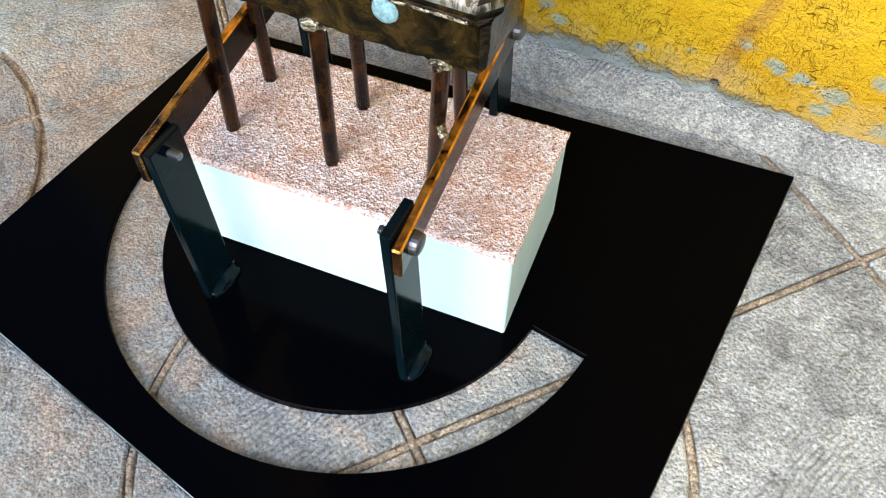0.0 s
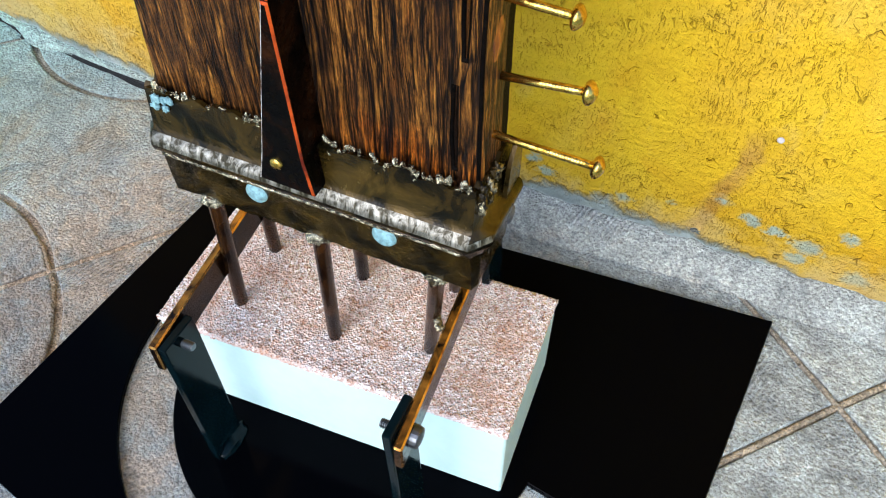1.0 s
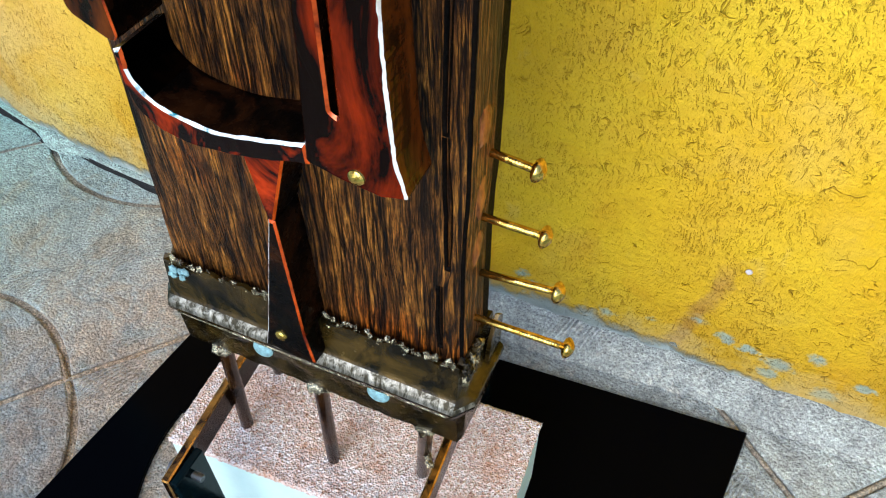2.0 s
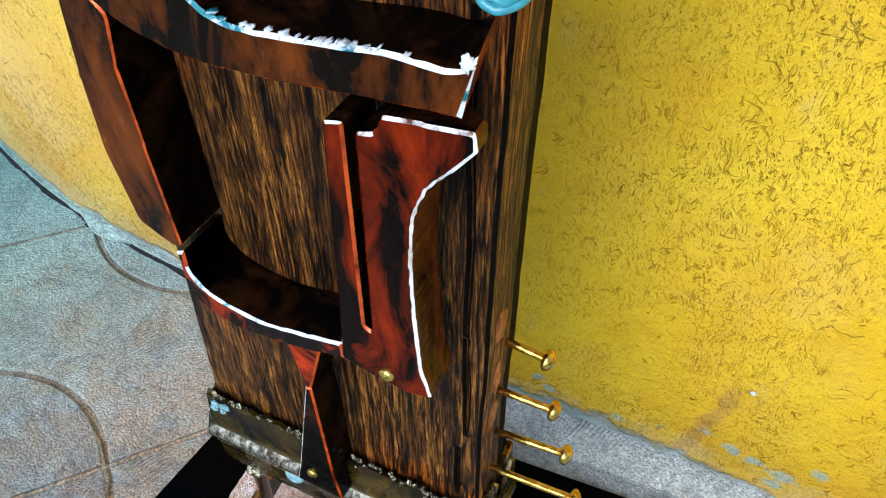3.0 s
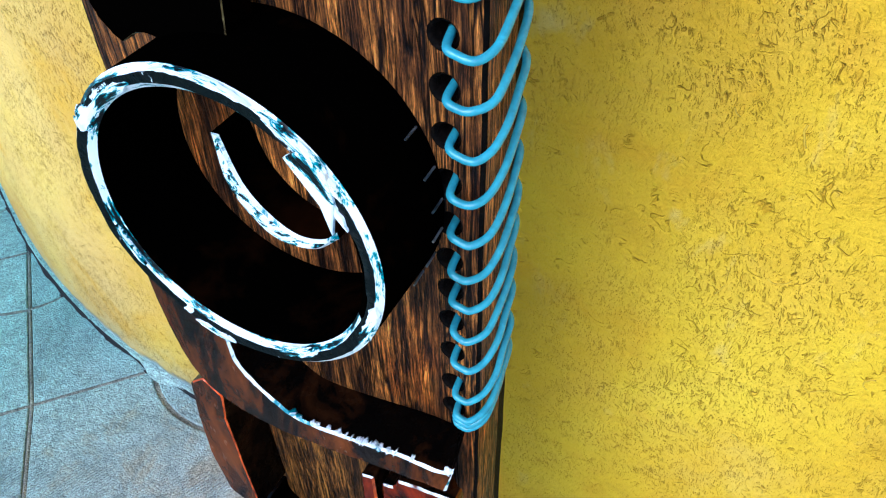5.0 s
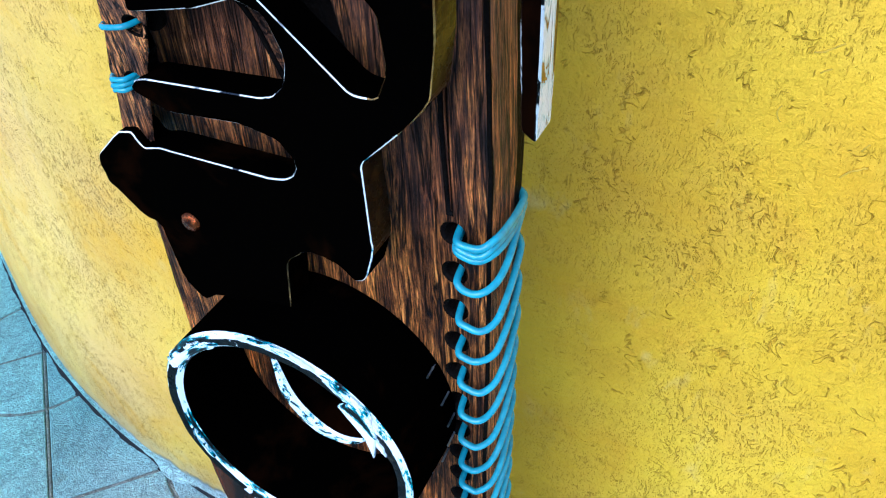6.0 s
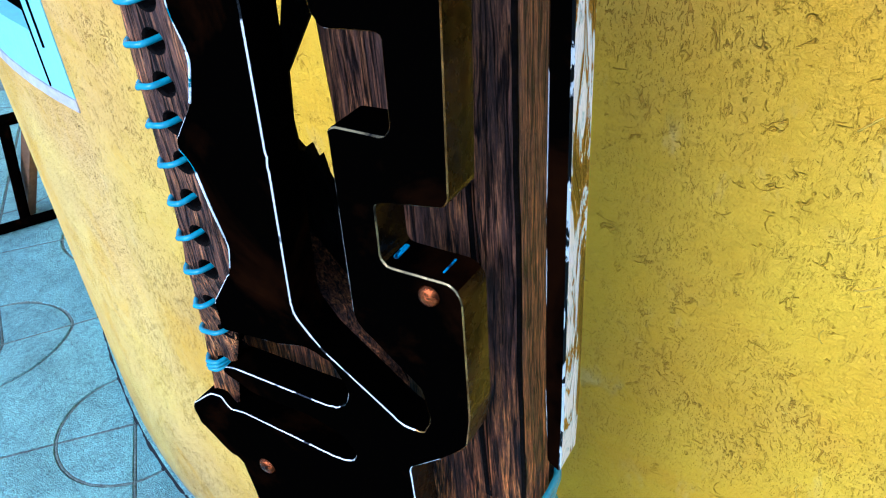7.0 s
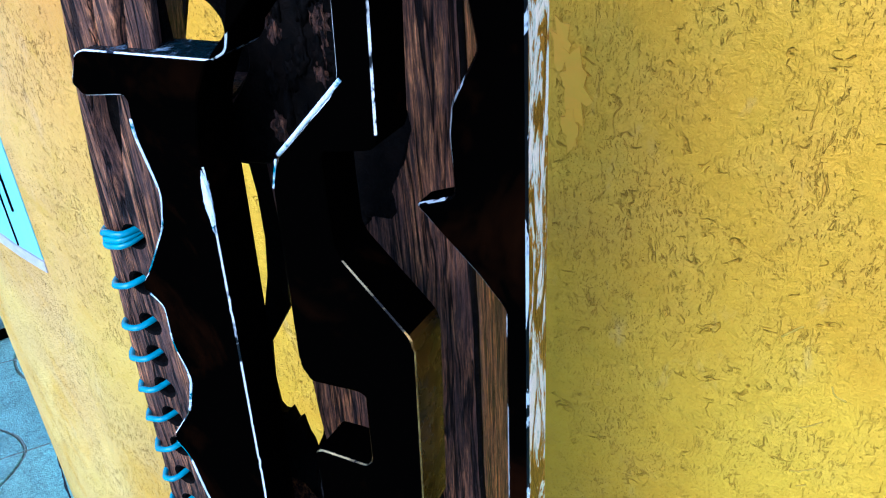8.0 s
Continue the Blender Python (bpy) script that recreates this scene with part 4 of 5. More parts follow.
def strip_side(z):
    return along(z, [(0.668, -0.0330), (0.700, -0.0240), (0.722, -0.0150), (0.740, -0.0080), (0.757, 0.0080), (0.800, 0.0110), (0.880, 0.0130), (0.900, 0.0170), (0.930, 0.0210), (1.06, 0.040)])


def build_strip():
    zs = [0.668 + 0.392 * k / 80 for k in range(81)]
    out = [(strip_side(z), z) for z in zs] + [(strip_edge(z), z) for z in zs[::-1]]
    rounds = [[(x + 0.0034 * math.cos(2 * math.pi * k / 16), z + 0.0030 * math.sin(2 * math.pi * k / 16)) for k in range(16)] for x, z in LEFT_HOLES]
    wedge = [(-0.0068, 0.9052), (0.0035, 0.9075), (0.0010, 0.8960), (-0.0020, 0.8860), (-0.0050, 0.8745), (-0.0068, 0.8850), (-0.0080, 0.8950)]
    slit = [(0.0075, 0.9160), (0.0105, 0.9160), (0.0165, 0.9450), (0.0130, 0.9450)]
    crack = [(0.0005, 0.9160), (0.0012, 0.9160), (0.0062, 0.9420), (0.0050, 0.9420)]
    bm = cut_plate(out, 0.0, 0.02, [*rounds, wedge, slit, crack], 0.0008)
    for v in bm.verts:
        front = v.co.y < 0.01
        if front:
            v.co.y += strip_front(v.co.z)
        else:
            u = (v.co.x - strip_edge(v.co.z)) / (strip_side(v.co.z) - strip_edge(v.co.z))
            v.co.x -= 0.016 * max(0.0, u) ** 2
            v.co.y = 0.0078
    # shade inside the strip's bores and behind it painted black
    for f in bm.faces:
        c = f.calc_center_median()
        if any(math.hypot(c.x - x, c.z - z) < 0.0050 for x, z in LEFT_HOLES) and f.material_index == 1 or c.y > 0.004 and abs(f.normal.y) > 0.8:
            f.material_index = 1
        else:
            f.material_index = 0
    for f in bm.faces:
        c = f.calc_center_median()
        if abs(f.normal.y) < 0.5 and any(math.hypot(c.x - x, c.z - z) < 0.0062 for x, z in LEFT_HOLES):
            f.material_index = 1
    smooth(bm, 50)
    part("edge_strip", bm, [PALE_WOOD, CHAR_SHADE], PLANK, "thicker strip of brown wood along the plank edge")
    # black sheets and discs put the shade into the splits and bores
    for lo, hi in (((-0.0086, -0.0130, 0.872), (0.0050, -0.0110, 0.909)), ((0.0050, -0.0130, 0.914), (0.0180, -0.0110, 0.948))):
        part("split", box(bmesh.new(), lo, hi), CHAR_SHADE, PLANK, "black sheet standing in for the shade inside a split")
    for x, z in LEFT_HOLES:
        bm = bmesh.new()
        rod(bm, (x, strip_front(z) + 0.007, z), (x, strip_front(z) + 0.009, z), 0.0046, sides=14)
        part("bore_end", bm, CHAR_SHADE, PLANK, "end of a drilled hole, blackened for the shade inside")


build_strip()


def build_char():
    """The broken, burnt hollow of the plank between the plates."""
    rnd = random.Random(21)
    rim = [(0.0125, 0.8790), (0.0240, 0.8800), (0.0300, 0.8870), (0.0375, 0.8940), (0.0500, 0.9040), (0.0525, 0.9220), (0.0500, 0.9340), (0.0240, 0.9320), (0.0225, 0.9060), (0.0125, 0.8930)]
    bm = cut_plate(rounded(rim, 0.003), 0.0066, 0.0082, (), 0.0006)
    part("burnt_hollow", bm, [CHAR_SHADE, CHAR_SHADE], PLANK, "burnt and broken hollow in the wood")
    black_rim = [(0.0360, 0.9000), (0.0580, 0.9040), (0.0660, 0.9000), (0.0640, 0.8880), (0.0600, 0.8800), (0.0600, 0.8715), (0.0530, 0.8700), (0.0490, 0.8640), (0.0420, 0.8550), (0.0330, 0.8570), (0.0300, 0.8700), (0.0305, 0.8820), (0.0370, 0.8900)]
    bm = cut_plate([(x + 0.0012 * noise.noise((z * 900, x * 900, 1)), z) for x, z in spline(black_rim, 5)], 0.0071, 0.0085, (), 0.0005)
    part("black_patch", bm, [CHAR_SHADE, CHAR_SHADE], PLANK, "black patch on the wood between the plates")
    for k in range(26):
        x, z = rnd.uniform(0.029, 0.049), rnd.uniform(0.888, 0.928)
        if z < 0.880 + 0.55 * (x - 0.022):
            continue
        bm = bead(bmesh.new(), (x, 0.0066, z), (rnd.uniform(0.0008, 0.0024), rnd.uniform(0.0008, 0.002), rnd.uniform(0.002, 0.0055)), k * 3.7, 0.8)
        part("splinter", bm, WOOD if k % 4 == 0 else CHAR_SHADE, PLANK, "splintered wood in the burnt hollow")


build_char()

# fresh orange scoops gouged out of the plank's side
for y, z, tall in ((0.0195, 0.3030, 0.0105), (0.0200, 0.2760, 0.0095), (0.0185, 0.3330, 0.0080)):
    bm = bead(bmesh.new(), (wood_edge(z, 1) - 0.0006, y, z), (0.0014, 0.0052, tall), z * 50, 0.3)
    part("gouge", bm, BLADE, PLANK, "fresh orange gouge in the wood")


# ---- wire lacing along both edges of the plank ----
def build_lacing(holes, side):
    lace = thing("wire_lacing", (holes[0][0], 0.02, holes[0][1]), "pale turquoise wire laced through holes along the plank edge", "wire", "wire lacings")
    rnd = random.Random(3 + side)
    for i, (x, z) in enumerate(holes):
        turns = 3 if i in (0, len(holes) - 1) else 1
        for k in range(turns):
            dz = (k - (turns - 1) / 2) * (0.0024 if side > 0 else 0.0017)
            # in at the bore, bowed out over the corner, back behind the edge to the next bore up
            if side > 0:
                ex = wood_edge(z, side)
                up = 0.12 if i == len(holes) - 1 else 1.0
                pts = [(x + 0.0009, 0.0125, z + dz * 0.4), (x + 0.0024, 0.0046, z - 0.0010 + dz * 0.8), (x + 0.0058, 0.0036, z - 0.0024 + dz), (ex - 0.0016, 0.0042, z - 0.0026 + dz), (ex + 0.0020, 0.0085, z - 0.0004 + dz),
                       (ex + 0.0032, 0.0155, z + 0.0040 * up + dz * 0.8), (ex + 0.0030, 0.0240, z + 0.0100 * up + dz * 0.6), (ex + 0.0018, 0.0325, z + 0.0148 * up + dz * 0.3), (ex - 0.003, 0.0370, z + 0.0168 * up)]
            else:
                ex, y = strip_edge(z), strip_front(z)
                pts = [(x + 0.0004, y + 0.0050, z + 0.0006 + dz * 0.6), (x - 0.0018, y - 0.0018, z + dz), ((x + ex) / 2 - 0.0006, y - 0.0030, z - 0.0006 + dz), (ex + 0.0026, y - 0.0020, z - 0.0012 + dz),
                       (ex + 0.0004, y + 0.0012, z - 0.0013 + dz), (ex - 0.0006, y + 0.0080, z - 0.0010 + dz), (ex - 0.0008, 0.0030, z + dz * 0.5), (ex - 0.0005, 0.0160, z + 0.003)]
            pts = [(a + rnd.uniform(-3e-4, 3e-4), b, c + rnd.uniform(-4e-4, 4e-4)) for a, b, c in pts]
            bm = tube(bmesh.new(), spline(pts, 8), 0.00130 if side > 0 else 0.00092, 12)
            smooth(bm, 50)
            part("loop", bm, WIRE, lace)


build_lacing(RIGHT_HOLES, 1)
build_lacing(LEFT_HOLES, -1)


# ---- the steel collar round the plank's foot ----
def build_collar():
    col = thing("steel_collar", (0, 0.022, 0.165), "varnished raw steel collar with a rolled ridge round the plank foot", "collar")
    x0, x1, y0, y1 = -0.0680, 0.0745, 0.0020, 0.0370
    prof = [(0.0, 0.1665), (-0.0008, 0.176), (-0.0012, 0.188), (-0.0026, 0.1915), (-0.0052, 0.1945), (-0.0058, 0.1975), (-0.0050, 0.2005), (-0.0026, 0.2025), (-0.0010, 0.205), (-0.0002, 0.214), (0.0006, 0.2225)]
    bm = bmesh.new()
    n = 44
    rnd = random.Random(8)
    path = [(x0 + (x1 - x0) * k / n, y0, 0, -1) for k in range(n + 1)]
    path += [(x1 + 0.001, y0 + (y1 - y0) * k / 12, 1, 0) for k in range(1, 13)]
    path = [(x0 - 0.001, y1 - (y1 - y0) * k / 12, -1, 0) for k in range(12)] + path
    cols = []
    for px, py, nx_, ny_ in path:
        ring = []
        for i, (d, z) in enumerate(prof):
            jag = rnd.uniform(-0.0022, 0.0020) if i == len(prof) - 1 else (rnd.uniform(-0.0008, 0.0008) if i == 0 else 0)
            ring.append(bm.verts.new((px - nx_ * d, py - ny_ * d, z + jag)))
        cols.append(ring)
    for a, b in zip(cols, cols[1:]):
        for k in range(len(prof) - 1):
            bm.faces.new((a[k], b[k], b[k + 1], a[k + 1]))
    bmesh.ops.recalc_face_normals(bm, faces=bm.faces[:])
    bmesh.ops.solidify(bm, geom=bm.faces[:], thickness=0.0022)
    bmesh.ops.recalc_face_normals(bm, faces=bm.faces[:])
    smooth(bm, 50)
    # the sky's highlight along the ridge is put in as paler faces
    for f in bm.faces:
        c = f.calc_center_median()
        if 0.1974 < c.z < 0.2016 and abs(f.normal.z) < 0.97 and c.y < 0.001 and f.normal.y < -0.3:
            f.material_index = 1
    part("band", bm, [OLIVE, RIDGE], col)
    # floor of the collar on which the plank stands
    bm = box(bmesh.new(), (x0 + 0.0025, 0.0045, 0.1670), (x1 - 0.0025, y1 - 0.002, 0.1755), 0.0006)
    part("sole", bm, BROWN, col, "brown steel sole under the plank")
    # torn, welded upper rim
    for k in range(112):
        x = x0 + 0.003 + (x1 - x0 - 0.006) * k / 111 + rnd.uniform(-0.0015, 0.0015)
        bm = bmesh.new()
        r = bmesh.ops.create_icosphere(bm, subdivisions=1, radius=rnd.uniform(0.0007, 0.0016))
        bmesh.ops.scale(bm, vec=(rnd.uniform(0.5, 1.5), 0.8, rnd.uniform(0.7, 2.4)), verts=r["verts"])
        bmesh.ops.translate(bm, vec=(x, 0.0035, 0.2222 + rnd.uniform(-0.0028, 0.0026)), verts=r["verts"])
        for v in bm.verts:
            v.co += Vector([rnd.uniform(-6e-4, 6e-4) for _ in range(3)])
        part("weld_spatter", bm, WELD, col, "shiny weld spatter on the torn rim")
    for x, z, r in ((-0.0225, 0.1835, 0.0053), (0.007, 0.2050, 0.0055), (0.0370, 0.1842, 0.0056)):
        bm = dome(bmesh.new(), (x, 0.0018 if z > 0.19 else 0.0012, z), (0, -1, 0.05), r, 0.0026, 4, 22)
        smooth(bm, 60)
        part("rivet", bm, RIVET, col, "pale turquoise painted rivet head")
    # seam of weld under the ridge
    seam = [(x0 + 0.002 + (x1 - x0 - 0.006) * k / 90, -0.0012 + 0.0003 * noise.noise((k * 0.7, 2, 0)), 0.1912 + 0.0005 * noise.noise((k * 0.5, 0, 4))) for k in range(91)]
    bm = tube(bmesh.new(), seam, 0.0008, 8)
    smooth(bm, 60)
    part("weld_seam", bm, WELD, col, "thin shiny weld seam under the ridge")
    # torn lug at the end
    lug = [(0.0200, 0.1900), (0.0290, 0.1840), (0.0372, 0.1960), (0.0378, 0.2200), (0.0330, 0.2250), (0.0255, 0.2160), (0.0235, 0.2020)]
    bm = cut_plate(lug, 0.0, -0.0042, (), 0.0006)
    for v in bm.verts:
        v.co = Vector((x1 + 0.0026 - v.co.y * 0.5, v.co.x, v.co.z))
    bmesh.ops.recalc_face_normals(bm, faces=bm.faces[:])
    part("lug", bm, [OLIVE, WELD], col, "torn steel lug with bright edges")
    for k in range(16):
        bm = bead(bmesh.new(), (x1 + 0.0016, 0.004 + rnd.uniform(0, 0.017), 0.2180 + rnd.uniform(-0.006, 0.006)), (0.0014, rnd.uniform(0.0010, 0.0028), rnd.uniform(0.0012, 0.0036)), k * 5.3, 0.7)
        part("weld_spatter", bm, WELD if k % 2 else OLIVE, col, "lumpy weld at the collar end")
    for k in range(9):
        bm = bead(bmesh.new(), (-0.0600 + rnd.uniform(-0.004, 0.005), 0.0012, 0.2180 + rnd.uniform(-0.004, 0.004)), (rnd.uniform(0.0009, 0.0024), 0.0010, rnd.uniform(0.0009, 0.0022)), k * 7.1, 0.6)
        part("paint_spatter", bm, RIVET, col, "pale turquoise paint spatter")
    # tines driven into the block
    for (bx, by), (tx, ty) in (((-0.063, 0.013), (-0.0505, 0.0045)), ((-0.006, 0.0145), (0.0032, 0.0045)), ((0.0430, 0.028), (0.0580, 0.0055)),
                               ((-0.066, 0.053), (-0.053, 0.036)), ((-0.011, 0.056), (0.0005, 0.037)), ((0.039, 0.070), (0.050, 0.037))):
        bm = bmesh.new()
        rod(bm, (bx, by, 0.066), (tx, ty, 0.1680), 0.0036, sides=18)
        smooth(bm, 50)
        tine = part("tine", bm, BROWN, col, "round brown steel rod set in the block")
        bm = bmesh.new()
        bead(bm, (tx, ty, 0.1655), (0.0056, 0.0056, 0.0032), tx * 90 + ty * 40, 0.4)
        part("weld", bm, WELD, tine, "shiny weld bead at a rod head")


build_collar()


# ---- four long screws out of the plank's side ----
def build_screw(y, z, tip, tip_z):
    sc = thing("long_screw", (0.0745, y, z), "gold zinc-plated screw half driven into the plank side", "screw", "screws along the plank side")
    bm = bmesh.new()
    a, b = Vector((0.0675, y, z)), Vector((tip, 0.025, tip_z))
    d = (b - a).normalized()
    long = (b - a).length
    lathe(bm, a, b, thread(long, 0.00150, 0.00162, 0.0011, long * 0.55, long * 0.95))
    smooth(bm, 50)
    part("shank", bm, GOLD, sc)
    bm = bmesh.new()
    lathe(bm, b - d * 0.0010, b + d * 0.0042, [(0.0, 0.0016), (0.0006, 0.0034), (0.0016, 0.0043), (0.0026, 0.0042), (0.0038, 0.0031), (0.0048, 0.0014)], 20)
    smooth(bm, 60)
    part("head", bm, GOLD, sc, "domed gold screw head")


for y, z, tip, tip_z in ((0.0190, 0.2370, 0.1095, 0.2300), (0.0240, 0.2580, 0.1025, 0.2605), (0.0225, 0.2900, 0.0950, 0.2870), (0.0255, 0.3180, 0.0900, 0.3160)):
    build_screw(y, z, tip, tip_z)

# ---- hourglass strut between collar and breast frame ----
HOUR = thing("hourglass_strut", (-0.003, 0.0, 0.206), "dark red hourglass steel strut on the plank front", "strut")
for name, outline, faces in (("upper_web", [(0.0048, 0.2878), (0.0076, 0.2878), (0.0175, 0.3230), (-0.0010, 0.3230)], RUST),
                             ("lower_web", [(-0.0112, 0.2050), (0.0130, 0.2040), (0.0105, 0.2210), (0.0076, 0.2874), (0.0048, 0.2874), (-0.0080, 0.2190)], DARK_STEEL)):
    bm = cut_plate(outline, -0.0080, 0.0080, (), 0.0008, dark_sides=True)
    for f in bm.faces:
        c = f.calc_center_median()
        if f.material_index == 1 and f.normal.x < -0.2:
            f.material_index = 3
        elif f.material_index == 1 and abs(f.normal.z) > 0.8:
            f.material_index = 2
    part(name, bm, [faces, EMBER, DARK_STEEL, CHALK], HOUR)
bm = dome(bmesh.new(), (-0.0015, -0.008, 0.2165), (0, -1, 0), 0.0028, 0.0018)
part("rivet", bm, GOLD, HOUR, "gold rivet head")

# ---- the open breast frame ----
BREAST = thing("breast_frame", (0.01, 0.0, 0.325), "heat-tinted dark red steel frame standing off the plank", "steel frame")
YF, YB = -0.014, 0.0078
left_side = [(-0.0490, 0.4430), (-0.0400, 0.4510), (-0.0318, 0.4425), (-0.0345, 0.425), (-0.0335, 0.398), (-0.0312, 0.3545), (-0.0345, 0.3530), (-0.0480, 0.3600), (-0.0525, 0.390), (-0.0515, 0.418)]
bm = cut_plate(rounded(left_side, 0.002), YF, YB, (), 0.0006, dark_sides=True)
dull(bm, lambda n, c: n.x > 0.2 or n.z > 0.4)
part("side_piece", bm, [RUSSET, EMBER, DARK_STEEL], BREAST)
top = spline([(-0.0318, 0.3515), (-0.0312, 0.340), (-0.0220, 0.3320), (-0.0040, 0.3290), (0.0130, 0.3315), (0.0305, 0.3355)], 6)
low = spline([(0.0305, 0.3275), (0.0060, 0.3215), (-0.0200, 0.3205), (-0.0335, 0.3300), (-0.0355, 0.350)], 6)
bm = cut_plate([*top, *low], YF, YB, (), 0.0009, dark_sides=True)
dull(bm, lambda n, c: n.z > 0.2, 3)
for f in bm.faces:
    if f.material_index == 2 and f.normal.x > 0.6:
        f.material_index = 4
part("lower_band", bm, [RUST, BRUSHED, DARK_STEEL, EMBER, BLACK], BREAST, "curved lower band with a bright edge")
sweep = spline([(0.0610, 0.3410), (0.0598, 0.365), (0.0594, 0.388), (0.0608, 0.4060), (0.0650, 0.4180), (0.0720, 0.4262)], 5)
right_box = [(0.0305, 0.3300), (0.0440, 0.3262), (0.0560, 0.3248), (0.0645, 0.3268), (0.0636, 0.3310), (0.0622, 0.3360), *sweep, (0.0785, 0.4345), (0.0778, 0.4400), (0.0640, 0.4385), (0.0530, 0.4372),
             (0.0520, 0.4345), (0.0505, 0.4312), (0.0448, 0.4296), (0.0437, 0.3500), (0.0410, 0.3520), (0.0412, 0.4315), (0.0352, 0.4300), (0.0328, 0.37)]
bm = cut_plate(rounded(right_box, 0.0014), YF - 0.001, 0.0020, (), 0.0008, dark_sides=True)
for v in bm.verts:
    if v.co.x > 0.066 and v.co.z > 0.42 and v.co.y > 0.0:
        v.co.y = -0.0085
dull(bm, lambda n, c: n.x > 0.3 and c.x > 0.05 or n.z > 0.5 and c.z > 0.42, 3)
for f in bm.faces:
    if f.material_index == 2 and f.normal.x > 0.5 and f.calc_center_median().x > 0.05:
        f.material_index = 4
    if f.material_index == 3 and f.normal.x < 0.2:
        f.material_index = 0
    if f.material_index == 1 and f.normal.x > 0.25:
        f.material_index = 5
part("side_box", bm, [CRIMSON, CHALK, DARK_STEEL, EMBER, RUSSET, IVORY], BREAST, "red-brown slotted side piece with a bright edge")
up = spline([(-0.0480, 0.5300), (-0.0505, 0.500), (-0.0455, 0.4620), (-0.0330, 0.4440), (-0.0100, 0.4365), (0.0160, 0.4365), (0.0450, 0.4395), (0.0735, 0.4420)], 6)
dn = spline([(0.0775, 0.4595), (0.0715, 0.4545), (0.0550, 0.4545), (0.0300, 0.4515), (0.0080, 0.4505), (-0.0030, 0.4565), (-0.0110, 0.4640), (-0.0165, 0.4720), (-0.0178, 0.485), (-0.0160, 0.5015)], 6)
bm = cut_plate([*up, *dn], YF, YB, (), 0.0010, dark_sides=True)
dull(bm, lambda n, c: n.z > 0.2 and c.z < 0.52 or n.x > 0.4, 3)
for v in bm.verts:
    if v.co.x > 0.070 and v.co.y > -0.010:
        v.co.x -= 0.0045
for f in bm.faces:
    if f.material_index == 2 and f.normal.x > 0.6 and f.calc_center_median().x > 0.06:
        f.material_index = 3
part("upper_band", bm, [RUSSET, BRUSHED, DARK_STEEL, EMBER], BREAST, "curved upper band with a bright edge")
# paint dragged over the edge of the upper band
rnd = random.Random(17)
for k in range(24):
    x = rnd.triangular(-0.004, 0.066, 0.020)
    z = along(x, [(-0.004, 0.4570), (0.008, 0.4505), (0.030, 0.4515), (0.055, 0.4545), (0.0715, 0.4545)])
    bm = bead(bmesh.new(), (x, YF + rnd.uniform(0.0004, 0.0012), z + rnd.uniform(0.0000, 0.0006)), (rnd.uniform(0.0003, 0.0014), rnd.uniform(0.0008, 0.0020), 0.0003), k * 2.3, 0.6)
    part("paint_drag", bm, BRUSHED, BREAST, "white paint dragged over the band edge")
bm = bead(bmesh.new(), (0.0750, YF + 0.0004, 0.4570), (0.0016, 0.0010, 0.0022), 5, 0.6)
part("paint_drag", bm, BRUSHED, BREAST, "white paint blob on the band tip")
bm = dome(bmesh.new(), (0.0480, YF - 0.001, 0.3302), (0, -1, 0), 0.0030, 0.0018)
part("rivet", bm, GOLD, BREAST, "gold rivet head")

# ---- the pipe ring ----
RING = thing("pipe_ring", (0.007, 0.0, 0.5), "short black steel pipe ring with brushed pale rim", "pipe ring")
bm = bmesh.new()
cx, cz, ro, ri = 0.0132, 0.5645, 0.0537, 0.0464
prof = [(ri, 0.0078), (ri, -0.0284), (ri + 0.0020, -0.0303), (ro - 0.0018, -0.0306), (ro, -0.0288), (ro, 0.0078)]
ns = 120


def rim_r(i, r, k):
    """The ground bands of the rim waver in width."""
    if i == 2:
        return r + 0.0011 * noise.noise((k * 0.16, 1, 0)) + 0.0004 * noise.noise((k * 0.9, 5, 0))
    return r + 0.0008 * noise.noise((k * 0.20, 7, 0)) + 0.0004 * noise.noise((k * 0.8, 2, 0)) if i == 3 else r


rings = [[bm.verts.new((cx + rim_r(i, r, k) * math.cos(2 * math.pi * k / ns), y, cz + rim_r(i, r, k) * math.sin(2 * math.pi * k / ns))) for k in range(ns)] for i, (r, y) in enumerate(prof)]
for i in range(len(prof)):
    a, b = rings[i], rings[(i + 1) % len(prof)]
    for k in range(ns):
        f = bm.faces.new((a[k], a[(k + 1) % ns], b[(k + 1) % ns], b[k]))
        f.material_index = 1 if i in (1, 3) and not (i == 1 and (k < 8 or k > 112)) else 2 if i == 2 else 0
bmesh.ops.recalc_face_normals(bm, faces=bm.faces[:])
smooth(bm, 35)
part("pipe", bm, [BLACK, RIM, CHIPPED], RING)


